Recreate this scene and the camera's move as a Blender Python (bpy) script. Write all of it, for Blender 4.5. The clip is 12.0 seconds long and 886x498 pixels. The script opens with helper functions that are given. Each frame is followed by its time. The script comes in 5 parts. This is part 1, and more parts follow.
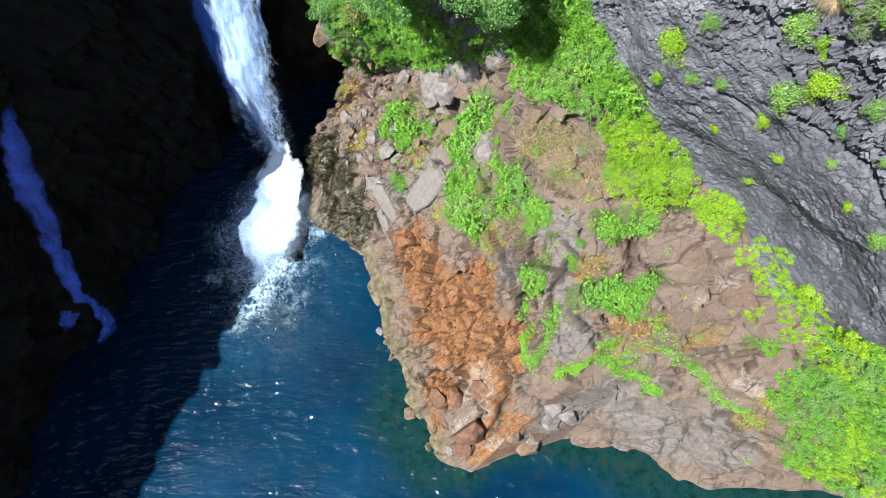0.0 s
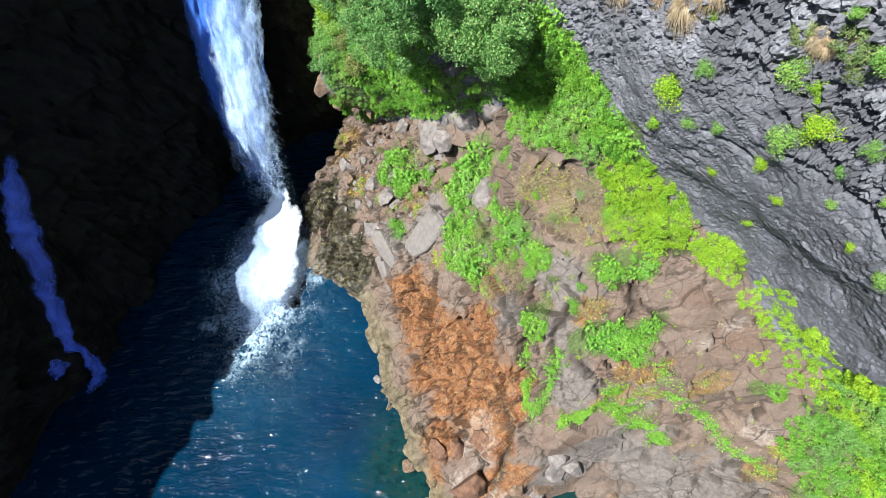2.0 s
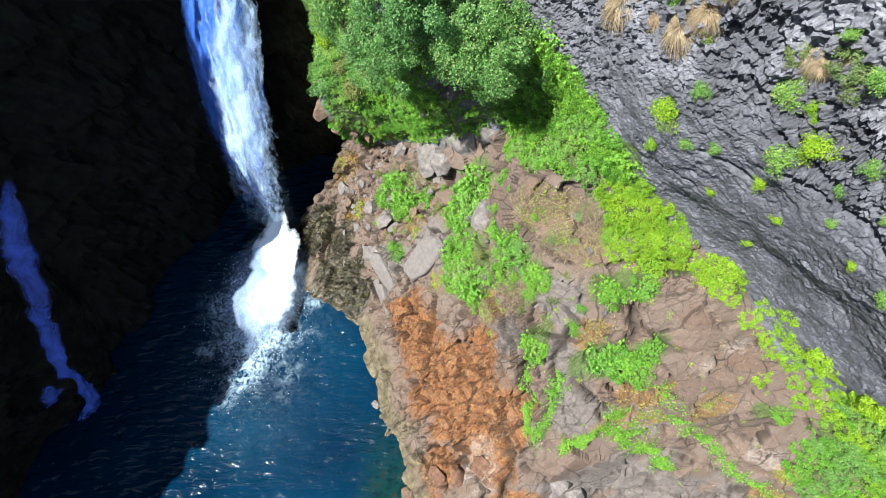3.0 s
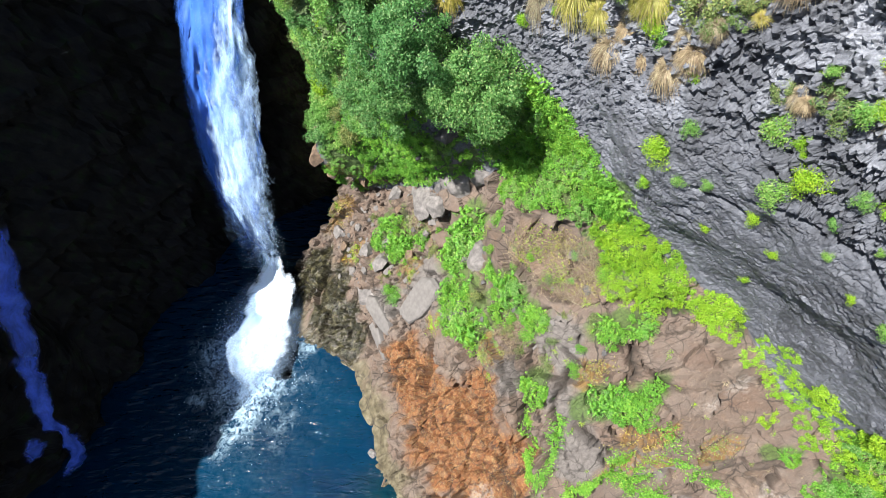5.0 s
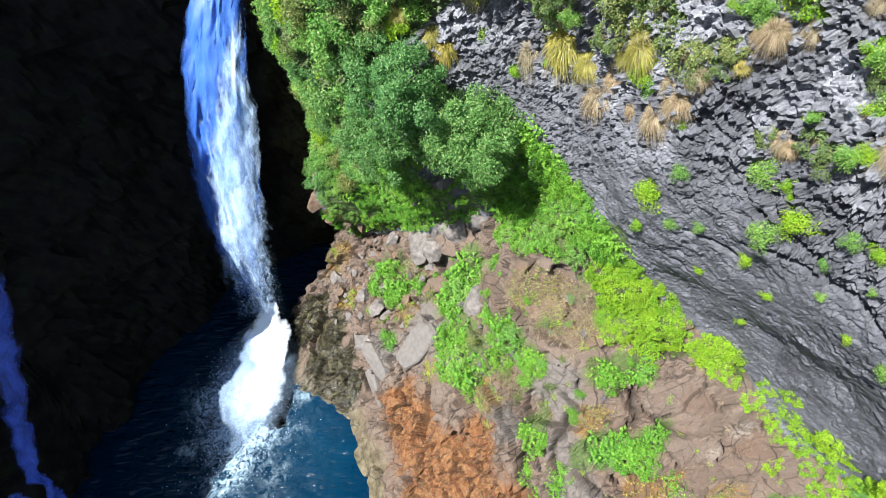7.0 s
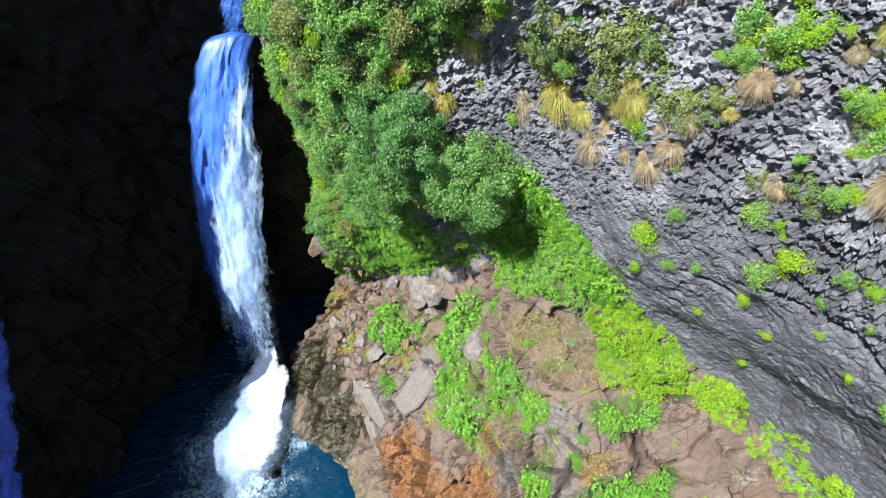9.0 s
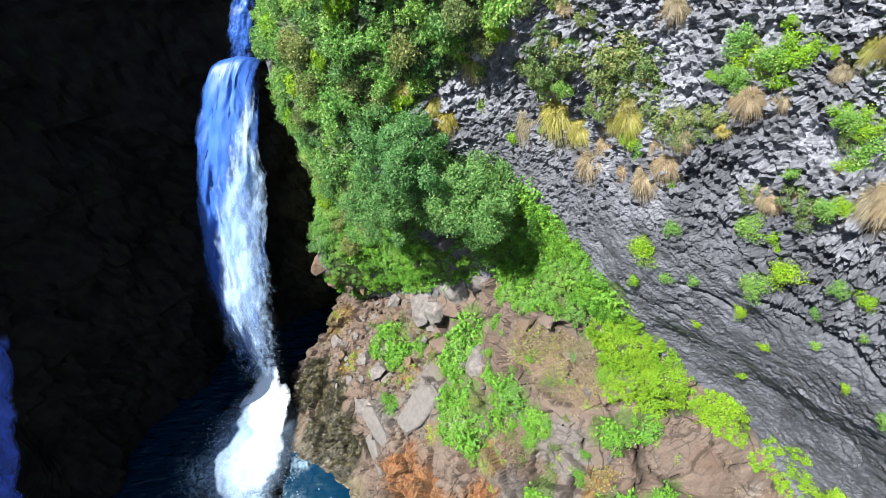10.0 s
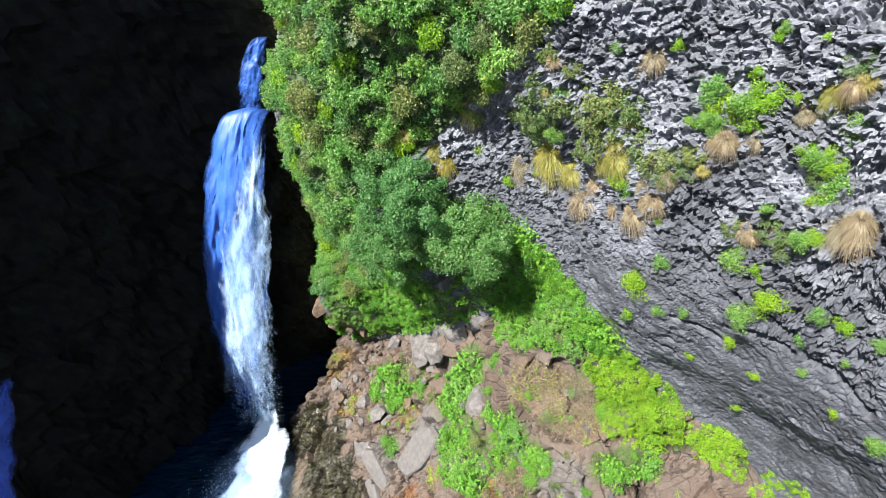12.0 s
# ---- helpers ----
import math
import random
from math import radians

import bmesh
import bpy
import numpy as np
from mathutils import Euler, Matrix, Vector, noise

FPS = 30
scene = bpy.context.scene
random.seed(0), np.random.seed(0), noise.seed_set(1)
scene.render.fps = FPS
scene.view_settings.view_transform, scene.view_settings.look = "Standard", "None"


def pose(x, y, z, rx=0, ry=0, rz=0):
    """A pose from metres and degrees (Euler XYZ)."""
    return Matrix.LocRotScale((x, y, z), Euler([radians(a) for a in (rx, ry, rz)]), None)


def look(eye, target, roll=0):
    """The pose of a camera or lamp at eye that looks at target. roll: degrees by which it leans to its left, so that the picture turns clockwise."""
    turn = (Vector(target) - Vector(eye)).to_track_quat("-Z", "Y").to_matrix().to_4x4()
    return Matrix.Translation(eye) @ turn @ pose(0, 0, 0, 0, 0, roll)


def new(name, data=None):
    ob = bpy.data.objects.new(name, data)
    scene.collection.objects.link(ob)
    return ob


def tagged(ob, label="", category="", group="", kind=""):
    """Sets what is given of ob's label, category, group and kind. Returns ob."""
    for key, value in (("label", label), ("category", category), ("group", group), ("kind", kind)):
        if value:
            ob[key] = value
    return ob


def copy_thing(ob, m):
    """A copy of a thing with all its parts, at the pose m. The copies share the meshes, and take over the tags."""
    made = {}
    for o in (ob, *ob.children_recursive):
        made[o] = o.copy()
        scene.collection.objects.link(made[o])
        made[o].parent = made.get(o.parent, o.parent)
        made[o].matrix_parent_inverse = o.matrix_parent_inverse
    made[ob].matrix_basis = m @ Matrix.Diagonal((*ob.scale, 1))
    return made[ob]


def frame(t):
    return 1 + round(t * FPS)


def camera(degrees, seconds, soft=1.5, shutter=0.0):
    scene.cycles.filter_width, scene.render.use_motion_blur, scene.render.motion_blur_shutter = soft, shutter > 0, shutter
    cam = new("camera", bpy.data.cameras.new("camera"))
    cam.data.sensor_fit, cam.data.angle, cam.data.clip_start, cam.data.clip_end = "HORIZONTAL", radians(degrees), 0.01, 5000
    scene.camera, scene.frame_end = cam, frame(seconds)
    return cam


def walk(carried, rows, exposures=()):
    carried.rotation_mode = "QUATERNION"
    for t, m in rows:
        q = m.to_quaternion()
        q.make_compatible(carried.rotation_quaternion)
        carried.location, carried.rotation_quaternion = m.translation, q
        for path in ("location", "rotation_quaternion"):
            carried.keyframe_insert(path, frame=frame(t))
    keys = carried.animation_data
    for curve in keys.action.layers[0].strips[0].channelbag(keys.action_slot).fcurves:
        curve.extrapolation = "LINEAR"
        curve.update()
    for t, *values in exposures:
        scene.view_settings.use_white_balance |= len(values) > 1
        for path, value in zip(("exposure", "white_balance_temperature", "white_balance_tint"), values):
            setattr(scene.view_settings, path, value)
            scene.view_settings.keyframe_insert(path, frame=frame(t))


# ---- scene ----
EXPOSURE = 1.56
cam = camera(79.67, 12.0, soft=0.5)
METRES, EYE, TILT, LEAN, TURN = 2.8, 38.85, -63.0, 0.0, 0.0
ROWS = [
    (0.0, -0.0000, -0.0000, -0.0000, 0.00, 0.00, 0.00),
    (0.5, -0.0181, 0.0105, -0.0119, -0.11, 1.38, 0.05),
    (1.0, -0.0368, 0.0243, -0.0263, -0.22, 2.64, 0.13),
    (1.5, -0.0560, 0.0416, -0.0418, -0.33, 3.87, 0.20),
    (2.0, -0.0741, 0.0607, -0.0565, -0.43, 5.13, 0.30),
    (2.5, -0.0894, 0.0799, -0.0690, -0.54, 6.48, 0.42),
    (3.0, -0.1019, 0.0994, -0.0818, -0.66, 7.70, 0.63),
    (5.0, -0.0924, 0.1594, -0.1299, -0.91, 12.47, 1.50),
    (5.5, -0.0892, 0.1534, -0.1462, -0.99, 13.69, 1.58),
    (6.0, -0.0864, 0.1450, -0.1631, -1.08, 14.92, 1.67),
    (6.5, -0.0855, 0.1330, -0.1792, -1.12, 16.24, 1.74),
    (7.0, -0.0868, 0.1194, -0.1963, -1.16, 17.52, 1.79),
    (9.0, -0.1347, 0.0589, -0.2945, -1.32, 22.54, 2.00),
    (9.5, -0.1596, 0.0072, -0.3651, -1.30, 23.70, 2.09),
    (10.0, -0.1838, -0.0520, -0.4413, -1.26, 24.88, 2.21),
    (10.5, -0.2046, -0.1166, -0.5184, -1.24, 26.24, 2.33),
    (11.0, -0.2222, -0.1800, -0.5938, -1.23, 27.62, 2.42),
    (11.5, -0.2374, -0.2399, -0.6672, -1.31, 28.97, 2.54),
    (12.0, -0.2526, -0.2953, -0.7419, -1.37, 30.02, 2.68),
]
walk(cam, [(t, pose(0, 0, EYE, TILT, LEAN, TURN) @ pose(METRES * x, METRES * y, METRES * z, 90 + pitch, roll, yaw)) for t, x, y, z, yaw, pitch, roll in ROWS], exposures=[(0.0, EXPOSURE), (12.0, EXPOSURE)])

# ---- light ----
SUN_DIR = Vector((-0.51, -0.37, 0.775)).normalized()
world = bpy.data.worlds.new("sky")
scene.world = world
world.use_nodes = True
wn = world.node_tree
sky = wn.nodes.new("ShaderNodeTexSky")
sky.sky_type, sky.sun_disc = "NISHITA", False
sky.sun_elevation = math.asin(SUN_DIR.z)
sky.sun_rotation = math.atan2(SUN_DIR.x, SUN_DIR.y)
wn.nodes["Background"].inputs["Strength"].default_value = 0.055
wn.links.new(sky.outputs["Color"], wn.nodes["Background"].inputs["Color"])
sun_data = bpy.data.lights.new("sun", "SUN")
sun_data.energy, sun_data.angle, sun_data.color = 5.0, radians(0.53), (1.0, 0.96, 0.90)
sun = new("sun", sun_data)
sun.matrix_world = look((0, 0, 90), Vector((0, 0, 90)) - SUN_DIR)


# ---- noise on arrays ----
def hash01(ix, iy, seed):
    h = (ix.astype(np.int64) * 374761393 + iy.astype(np.int64) * 668265263 + seed * 1442695041) & 0xFFFFFFFF
    h = ((h ^ (h >> 13)) * 1274126177) & 0xFFFFFFFF
    h = ((h ^ (h >> 16)) * 2246822519) & 0xFFFFFFFF
    return ((h ^ (h >> 15)) & 0xFFFFFF) / float(0xFFFFFF)


def vnoise(x, y, seed=0):
    """Smooth value noise, -1 to 1."""
    ix, iy = np.floor(x), np.floor(y)
    fx, fy = x - ix, y - iy
    fx, fy = fx * fx * (3 - 2 * fx), fy * fy * (3 - 2 * fy)
    a, b = hash01(ix, iy, seed), hash01(ix + 1, iy, seed)
    c, e = hash01(ix, iy + 1, seed), hash01(ix + 1, iy + 1, seed)
    return 2 * ((a * (1 - fx) + b * fx) * (1 - fy) + (c * (1 - fx) + e * fx) * fy) - 1


def fbm(x, y, octaves=4, seed=0, gain=0.5):
    total, amp = 0.0, 1.0
    for k in range(octaves):
        total = total + amp * vnoise(x * 2.03 ** k + 17.3 * k, y * 2.03 ** k - 9.1 * k, seed + k)
        amp *= gain
    return total


def facets(x, y, seed=0, tilt=1.0):
    """Broken rock: cells, each a tilted flat face at its own depth; also the distance to the crack between cells, and a chance number for each cell."""
    ix, iy = np.floor(x), np.floor(y)
    best, second = np.full(np.shape(x), 9e9), np.full(np.shape(x), 9e9)
    value, ident = np.zeros(np.shape(x)), np.zeros(np.shape(x))
    for i in (-1, 0, 1):
        for j in (-1, 0, 1):
            cx, cy = ix + i, iy + j
            px, py = cx + hash01(cx, cy, seed), cy + hash01(cx, cy, seed + 1)
            dist = np.hypot(x - px, y - py)
            face = (hash01(cx, cy, seed + 2) - 0.5) + tilt * ((hash01(cx, cy, seed + 3) - 0.5) * (x - px) + (hash01(cx, cy, seed + 4) - 0.5) * (y - py))
            near = dist < best
            second = np.where(near, best, np.minimum(second, dist))
            value = np.where(near, face, value)
            ident = np.where(near, hash01(cx, cy, seed + 7), ident)
            best = np.where(near, dist, best)
    return value, second - best, ident


def hash3(ix, iy, iz, seed):
    return hash01(ix + 57 * iz, iy - 113 * iz, seed)


def facets3(p, seed=0, tilt=1.0):
    """The same for places p in space, so that steep and bent faces break alike."""
    x, y, z = p[:, 0], p[:, 1], p[:, 2]
    ix, iy, iz = np.floor(x), np.floor(y), np.floor(z)
    best, second, value, ident = np.full(len(p), 9e9), np.full(len(p), 9e9), np.zeros(len(p)), np.zeros(len(p))
    for i in (-1, 0, 1):
        for j in (-1, 0, 1):
            for k in (-1, 0, 1):
                cx, cy, cz = ix + i, iy + j, iz + k
                qx, qy, qz = x - cx - hash3(cx, cy, cz, seed), y - cy - hash3(cx, cy, cz, seed + 1), z - cz - hash3(cx, cy, cz, seed + 2)
                dist = np.sqrt(qx * qx + qy * qy + qz * qz)
                h = hash3(cx, cy, cz, seed + 3)
                face = (h - 0.5) + tilt * ((h * 7.13 % 1 - 0.5) * qx + (h * 13.7 % 1 - 0.5) * qy + (h * 29.3 % 1 - 0.5) * qz)
                near = dist < best
                second = np.where(near, best, np.minimum(second, dist))
                value = np.where(near, face, value)
                ident = np.where(near, h * 53.9 % 1, ident)
                best = np.where(near, dist, best)
    return value, second - best, ident


def step01(a, b, x):
    u = np.clip((x - a) / (b - a), 0, 1)
    return u * u * (3 - 2 * u)


def cracks(S, Z, lines):
    """How near the open clefts run."""
    near = np.full(S.shape, 9.0)
    for line in lines:
        for (s0, z0), (s1, z1) in zip(line, line[1:]):
            u = np.clip(((S - s0) * (s1 - s0) + (Z - z0) * (z1 - z0)) / ((s1 - s0) ** 2 + (z1 - z0) ** 2), 0, 1)
            near = np.minimum(near, np.hypot(S - s0 - u * (s1 - s0), Z - z0 - u * (z1 - z0)))
    return near


# ---- shape of the gorge ----
# The right-hand cliff is a depth d behind the upright plane through the origin, over s (along the cliff) and z.
ACROSS, ALONG = (0.787, 0.617), (0.617, -0.787)


def cliff_xy(s, d):
    return ACROSS[0] * d + ALONG[0] * s, ACROSS[1] * d + ALONG[1] * s


def shore(s):
    return np.interp(s, [-45, -28, -24.8, -22.7, -21, -19.1, -16.4, -14, -12.1, -9.9, -8, -6.5, -3, -1.1, -0.2, 1.2, 4.8, 9.5, 15.5, 40],
                     [9, 6, 5.1, 5.6, 6.2, 6.55, 5.5, 4.8, 3.7, 3.5, 2.75, 2.5, 2.7, 3.4, 6.2, 9.8, 12.8, 14.8, 21.9, 40])


def wall_depth(s, z):
    """The overhanging basalt wall; it leans back again high up."""
    over = np.where(z < 27, z, 27 + 0.2 * (np.minimum(z, 36) - 27) - 1.5 * np.maximum(z - 36, 0))
    edge = s + 31.3 - 0.6 * np.maximum(z - 25, 0)
    foot = 3.2 * np.exp(-((s + 29) / 2.6) ** 2 - ((z - 12) / 5) ** 2)
    return 24.68 - 0.3436 * over - 4.5 * step01(-14, -22, s) - foot + 2.2 * step01(0, -1.0, edge) + 12 * step01(-3.4, -6.5, edge)


def slab_depth(s, z):
    """The steep lower rock, from the shore up to the foot of the wall."""
    top = np.interp(s, [-30, -26, -19, -15, -11.3, -8, -5, -1.6, 2.7, 9, 20], [10, 9, 14, 18, 21.5, 20, 18.7, 17, 13.5, 11.5, 10])
    deep = 24.68 - 0.3436 * top - 4.5 * step01(-14, -22, s)
    low = shore(s)
    u = z / top
    return low + (deep - low) * np.where(u > 0, np.abs(u) ** 0.85, u * 2.5) + 10 * step01(-30, -33, s) - 1.3 * np.exp(-((s + 3.6) / 1.6) ** 2 - ((z - 2) / 2.6) ** 2) + 0.8 * np.exp(-((s + 0.9) / 1.0) ** 2 - ((z - 4.3) / 1.3) ** 2)


def cliff_shape(s, z):
    a, b = wall_depth(s, z), slab_depth(s, z)
    h = np.clip(0.5 + 0.5 * (b - a) / 1.2, 0, 1)
    return b * (1 - h) + a * h - 1.2 * h * (1 - h), b < a


def cliff_depth(s, z, fine=False):
    d, low = cliff_shape(s, z)
    return d + 0.8 * fbm(s / 6, z / 6, 3, 5) * (0.25 + 0.75 * step01(0.0, 3.0, z)), low


def basalt_relief(s, z):
    """Broken blocks above, smooth sheets with overhanging ledges below; depth into the rock."""
    wx, wy = 0.35 * fbm(s * 0.9, z * 0.9, 3, 61), 0.35 * fbm(s * 0.9 + 31, z * 0.9, 3, 62)
    u, v = s * 0.85 - z * 0.5, s * 0.5 + z * 0.85
    f1, e1, i1 = facets(u / 1.1 + wx, v / 0.75 + wy, 11, 1.3)
    f2, e2, i2 = facets(s / 0.33 + wx, z / 0.28 + wy, 21, 2.0)
    f3, e3, i3 = facets(u / 0.5 + 0.5 * wx, v / 0.22 + wy, 26, 1.4)
    f4, e4, i4 = facets(s / 0.17 + wx, z / 0.16 + wy, 28, 2.2)
    rough = step01(24.5, 30, z - 0.25 * s - 1.5 + 2.4 * fbm(s / 4, z / 4, 3, 33))
    flaky = step01(-0.15, 0.3, fbm(u / 2.2, v / 1.0, 3, 39))
    rise = -0.42 * s + 0.9 * z
    ledge = (rise / 0.8 + 1.5 * fbm(s * 0.5, z * 0.5, 3, 43) + 0.45 * fbm(s * 1.9, z * 1.9, 3, 44)) % 1.0
    strong = step01(0.0, 0.5, fbm(s * 1.2, z * 1.2, 3, 46))
    seam = fbm(u / 6 + 0.5 * wx, v / 2.6 + 0.5 * wy, 3, 36)
    gap = fbm(s / 3, z / 3, 2, 38)
    split = np.exp(-(cracks(s + 0.35 * wx, z + 0.35 * wy, WALL_CRACKS) / 0.09) ** 2)
    block = 0.45 * i1 + 0.3 * i2 + 0.25 * (i4 * rough + i3 * (1 - rough))
    relief = (0.035 + 0.165 * rough) * f1 + (0.035 + 0.23 * rough) * f2 + (0.01 + 0.07 * flaky + 0.05 * rough) * f3 + (0.02 + 0.2 * rough) * f4
    relief = relief + (0.005 + 0.055 * strong) * (1 - 0.6 * rough) * ledge ** 2 + 0.3 * rough * np.exp(-e2 / 0.09) * step01(-0.1, 0.3, gap)
    return block, relief + 0.55 * np.exp(-(seam / 0.022) ** 2) * step01(-0.2, 0.25, gap) * (0.45 + 0.55 * rough) + 0.6 * split + 0.03 * fbm(s * 3, z * 3, 3, 41)


def slab_relief(p, s, z):
    """Large slabs with open joints, more broken in places; also how near a joint runs."""
    warp = 0.7 * np.stack([fbm(p[:, 0] * 0.8, p[:, 2] * 0.8 + p[:, 1] * 0.5, 3, 61), fbm(p[:, 1] * 0.8, p[:, 0] * 0.8, 3, 62), fbm(p[:, 2] * 0.8, p[:, 1] * 0.8, 3, 63)], 1)
    g1, c1, i1 = facets3(p / np.array([2.4, 2.4, 1.7]) + 0.25 * warp, 71, 2.0)
    g2, c2, i2 = facets3(p / 0.85 + 0.3 * warp, 81, 1.4)
    g3, c3, i3 = facets3(p / 0.36 + 0.3 * warp, 86, 1.3)
    broken = step01(-0.3, 0.45, 0.7 * fbm(s / 3.5, z / 3.5, 3, 95) - 0.25 + 0.95 * np.exp(-((s + 8.5) / 6) ** 2 - ((z - 4.5) / 4) ** 2) + 1.0 * step01(-19, -22, s))
    open_joint = step01(-0.15, 0.3, warp[:, 0])
    relief = 0.6 * g1 + (0.03 + 0.3 * broken) * g2 + (0.005 + 0.12 * broken) * g3 + 0.7 * np.exp(-c1 / 0.045) * open_joint + (0.02 + 0.27 * broken) * np.exp(-c2 / 0.05) + 0.03 * warp[:, 1]
    ledge = step01(3, 6, s) * step01(7, 3, z)
    relief = relief * (0.3 + 0.7 * step01(0.0, 2.0, z)) * (1 - 0.35 * ledge) + ledge * 0.55 * np.abs(vnoise(z * 1.9 + 0.3 * s + warp[:, 2], s * 0.15, 97))
    seam = np.maximum(np.exp(-(c1 / 0.06) ** 2) * step01(-0.25, 0.2, warp[:, 0]), 0.8 * np.exp(-(c2 / 0.11) ** 2) * step01(0.0, 0.35, warp[:, 1] + 0.3 * broken))
    return relief, seam, 0.6 * i1 + 0.4 * (i2 * broken + 0.5 * (1 - broken))


# The left-hand cliff follows a line in the plan, and leans back by LEFT_LEAN for each metre of height.
LEFT_X = np.array([2, -6, -13, -19, -23.5, -26, -28.5, -34, -46.0])
LEFT_Y = np.array([44, 40, 37, 32.5, 25, 14, 4, -12, -50.0])
LEFT_RUN = np.concatenate([[0], np.cumsum(np.hypot(np.diff(LEFT_X), np.diff(LEFT_Y)))])
# Unseen rim, its heights chosen so that its shadow fits fall and pool
SHADE_RIM_RUN, SHADE_RIM_Z = [0, 38.2, 39.8, 41.5, 45.5, 54, 57.5, 72, 111], [75, 75, 40, 31, 26, 28, 26.5, 29, 30]
LEFT_LEAN = 0.15


def left_xy(u, z):
    x, y = np.interp(u, LEFT_RUN, LEFT_X), np.interp(u, LEFT_RUN, LEFT_Y)
    tx = np.interp(u + 2, LEFT_RUN, LEFT_X) - np.interp(u - 2, LEFT_RUN, LEFT_X)
    ty = np.interp(u + 2, LEFT_RUN, LEFT_Y) - np.interp(u - 2, LEFT_RUN, LEFT_Y)
    n = np.hypot(tx, ty) + 1e-9
    return x, y, ty / n, -tx / n


# Where things grow and lie on the right-hand cliff: s, z and, where given, a radius.
WALL_SCRUB = [(-13.53, 31.05, 0.74), (-12.09, 31.75, 0.74), (-10.91, 32.23, 0.66), (-12.54, 30.86, 0.67), (-9.21, 32.68, 0.68), (-8.58, 32.41, 0.67),
    (-9.58, 31.89, 0.6), (-8.11, 32.05, 0.58), (-8.85, 31.57, 0.55), (-7.48, 31.44, 0.58), (-6.72, 31.1, 0.53), (-9.55, 30.78, 0.52), (-10.05, 32.13,
    0.51), (-6.01, 31.32, 0.52), (-5.65, 31.56, 0.39), (-5.22, 33.72, 0.38), (-2.88, 34.07, 0.32), (-2.32, 35.1, 0.4), (-2.17, 32.04, 0.25), (-2.46,
    30.19, 0.42), (-3.85, 29.67, 0.26), (-11.71, 34.08, 0.46), (-10.55, 33.63, 0.32), (-11.96, 32.86, 0.33)]
WALL_SHRUBS = [(-11.11, 30.98, 0.4), (-7.99, 30.01, 0.42), (-7.72, 29.42, 0.47), (-6.27, 29.07, 0.23), (-10.89, 32.46, 0.33), (-8.2, 32.4, 0.31), (-5.8,
    33.47, 0.51), (-5.32, 33.16, 0.55), (-4.71, 33.41, 0.54), (-4.12, 33.82, 0.49), (-5.77, 32.59, 0.43), (-4.22, 33.08, 0.5), (-5.19, 32.48, 0.42),
    (-6.18, 32.54, 0.26), (-1.74, 33.37, 0.44), (-3.39, 33.99, 0.2), (-2.26, 32.51, 0.41), (-1.96, 32.45, 0.41), (-2.6, 32.35, 0.33), (-2.58, 32.63,
    0.25), (-1.51, 31.61, 0.49), (-1.79, 31.48, 0.33), (-2.94, 30.76, 0.25), (-3.34, 30.57, 0.17), (-1.65, 30.48, 0.37), (-1.44, 30.53, 0.28)]
WALL_YELLOW = [(-14.35, 27.19, 0.41), (-12.66, 28.32, 0.25), (-7.39, 34.81, 0.35), (-9.06, 34.37, 0.27), (-4.77, 34.32, 0.29), (-4.35, 35.45, 0.25),
    (-3.26, 35.65, 0.16)]
TUSSOCKS = [(-11.92, 29.47, 1.0), (-8.33, 30.73, 0.64), (-10.76, 29.13, 0.62), (-9.01, 30.26, 0.48), (-2.59, 34.31, 0.52), (-2.29, 34.55, 0.4), (-17.33,
    27.81, 0.77), (-16.31, 30.46, 0.73), (-15.22, 31.78, 0.64), (-17.76, 28.26, 0.65)]
DRY_TUSSOCKS = [(-13.73, 28.27, 0.84), (-9.96, 28.15, 0.81), (-9.58, 29.45, 0.64), (-6.53, 29.74, 0.63), (-7.0, 30.13, 0.49), (-6.28, 30.49, 0.44), (-7.16,
    28.86, 0.65), (-8.37, 28.49, 0.49), (-9.48, 29.04, 0.55), (-6.18, 30.73, 0.39), (-13.34, 30.32, 0.32), (-4.8, 32.42, 0.46), (-4.5, 32.27, 0.38),
    (-4.0, 32.67, 0.37), (-5.27, 32.25, 0.26), (-3.02, 33.59, 0.33), (-3.23, 33.94, 0.24), (-2.11, 34.74, 0.4), (-1.95, 31.52, 0.25), (-0.94, 31.07,
    0.61), (-0.56, 31.1, 0.52), (-0.61, 31.31, 0.44), (-3.49, 29.68, 0.44), (-2.59, 30.3, 0.46), (-3.13, 29.71, 0.3), (-7.95, 34.33, 0.57), (-13.61, 32.5,
    0.3)]
WALL_PLANTS = [(-6.49, 25.93, 0.63), (-3.49, 28.55, 0.48), (-2.69, 28.57, 0.26), (-2.57, 26.96, 0.51), (-1.86, 27.73, 0.52), (-0.49, 28.34, 0.29),
    (0.18, 28.32, 0.29), (-0.71, 26.93, 0.24), (-2.76, 25.27, 0.33), (-5.47, 25.12, 0.32), (-6.71, 24.04, 0.36), (-4.47, 25.63, 0.24), (-1.59, 24.16,
    0.22), (-0.29, 25.72, 0.21), (-2.11, 20.48, 0.23), (2.21, 24.43, 0.38), (0.92, 24.79, 0.19), (-5.63, 27.48, 0.32), (-2.47, 28.26, 0.19), (-9.12,
    34.42, 0.24), (-7.29, 34.91, 0.25), (-4.24, 35.76, 0.22), (-4.68, 34.44, 0.22), (-14.35, 27.34, 0.36), (-16.01, 28.59, 0.37), (0.61, 27.18, 0.17),
    (-4.07, 22.97, 0.21), (1.08, 28.24, 0.25)]
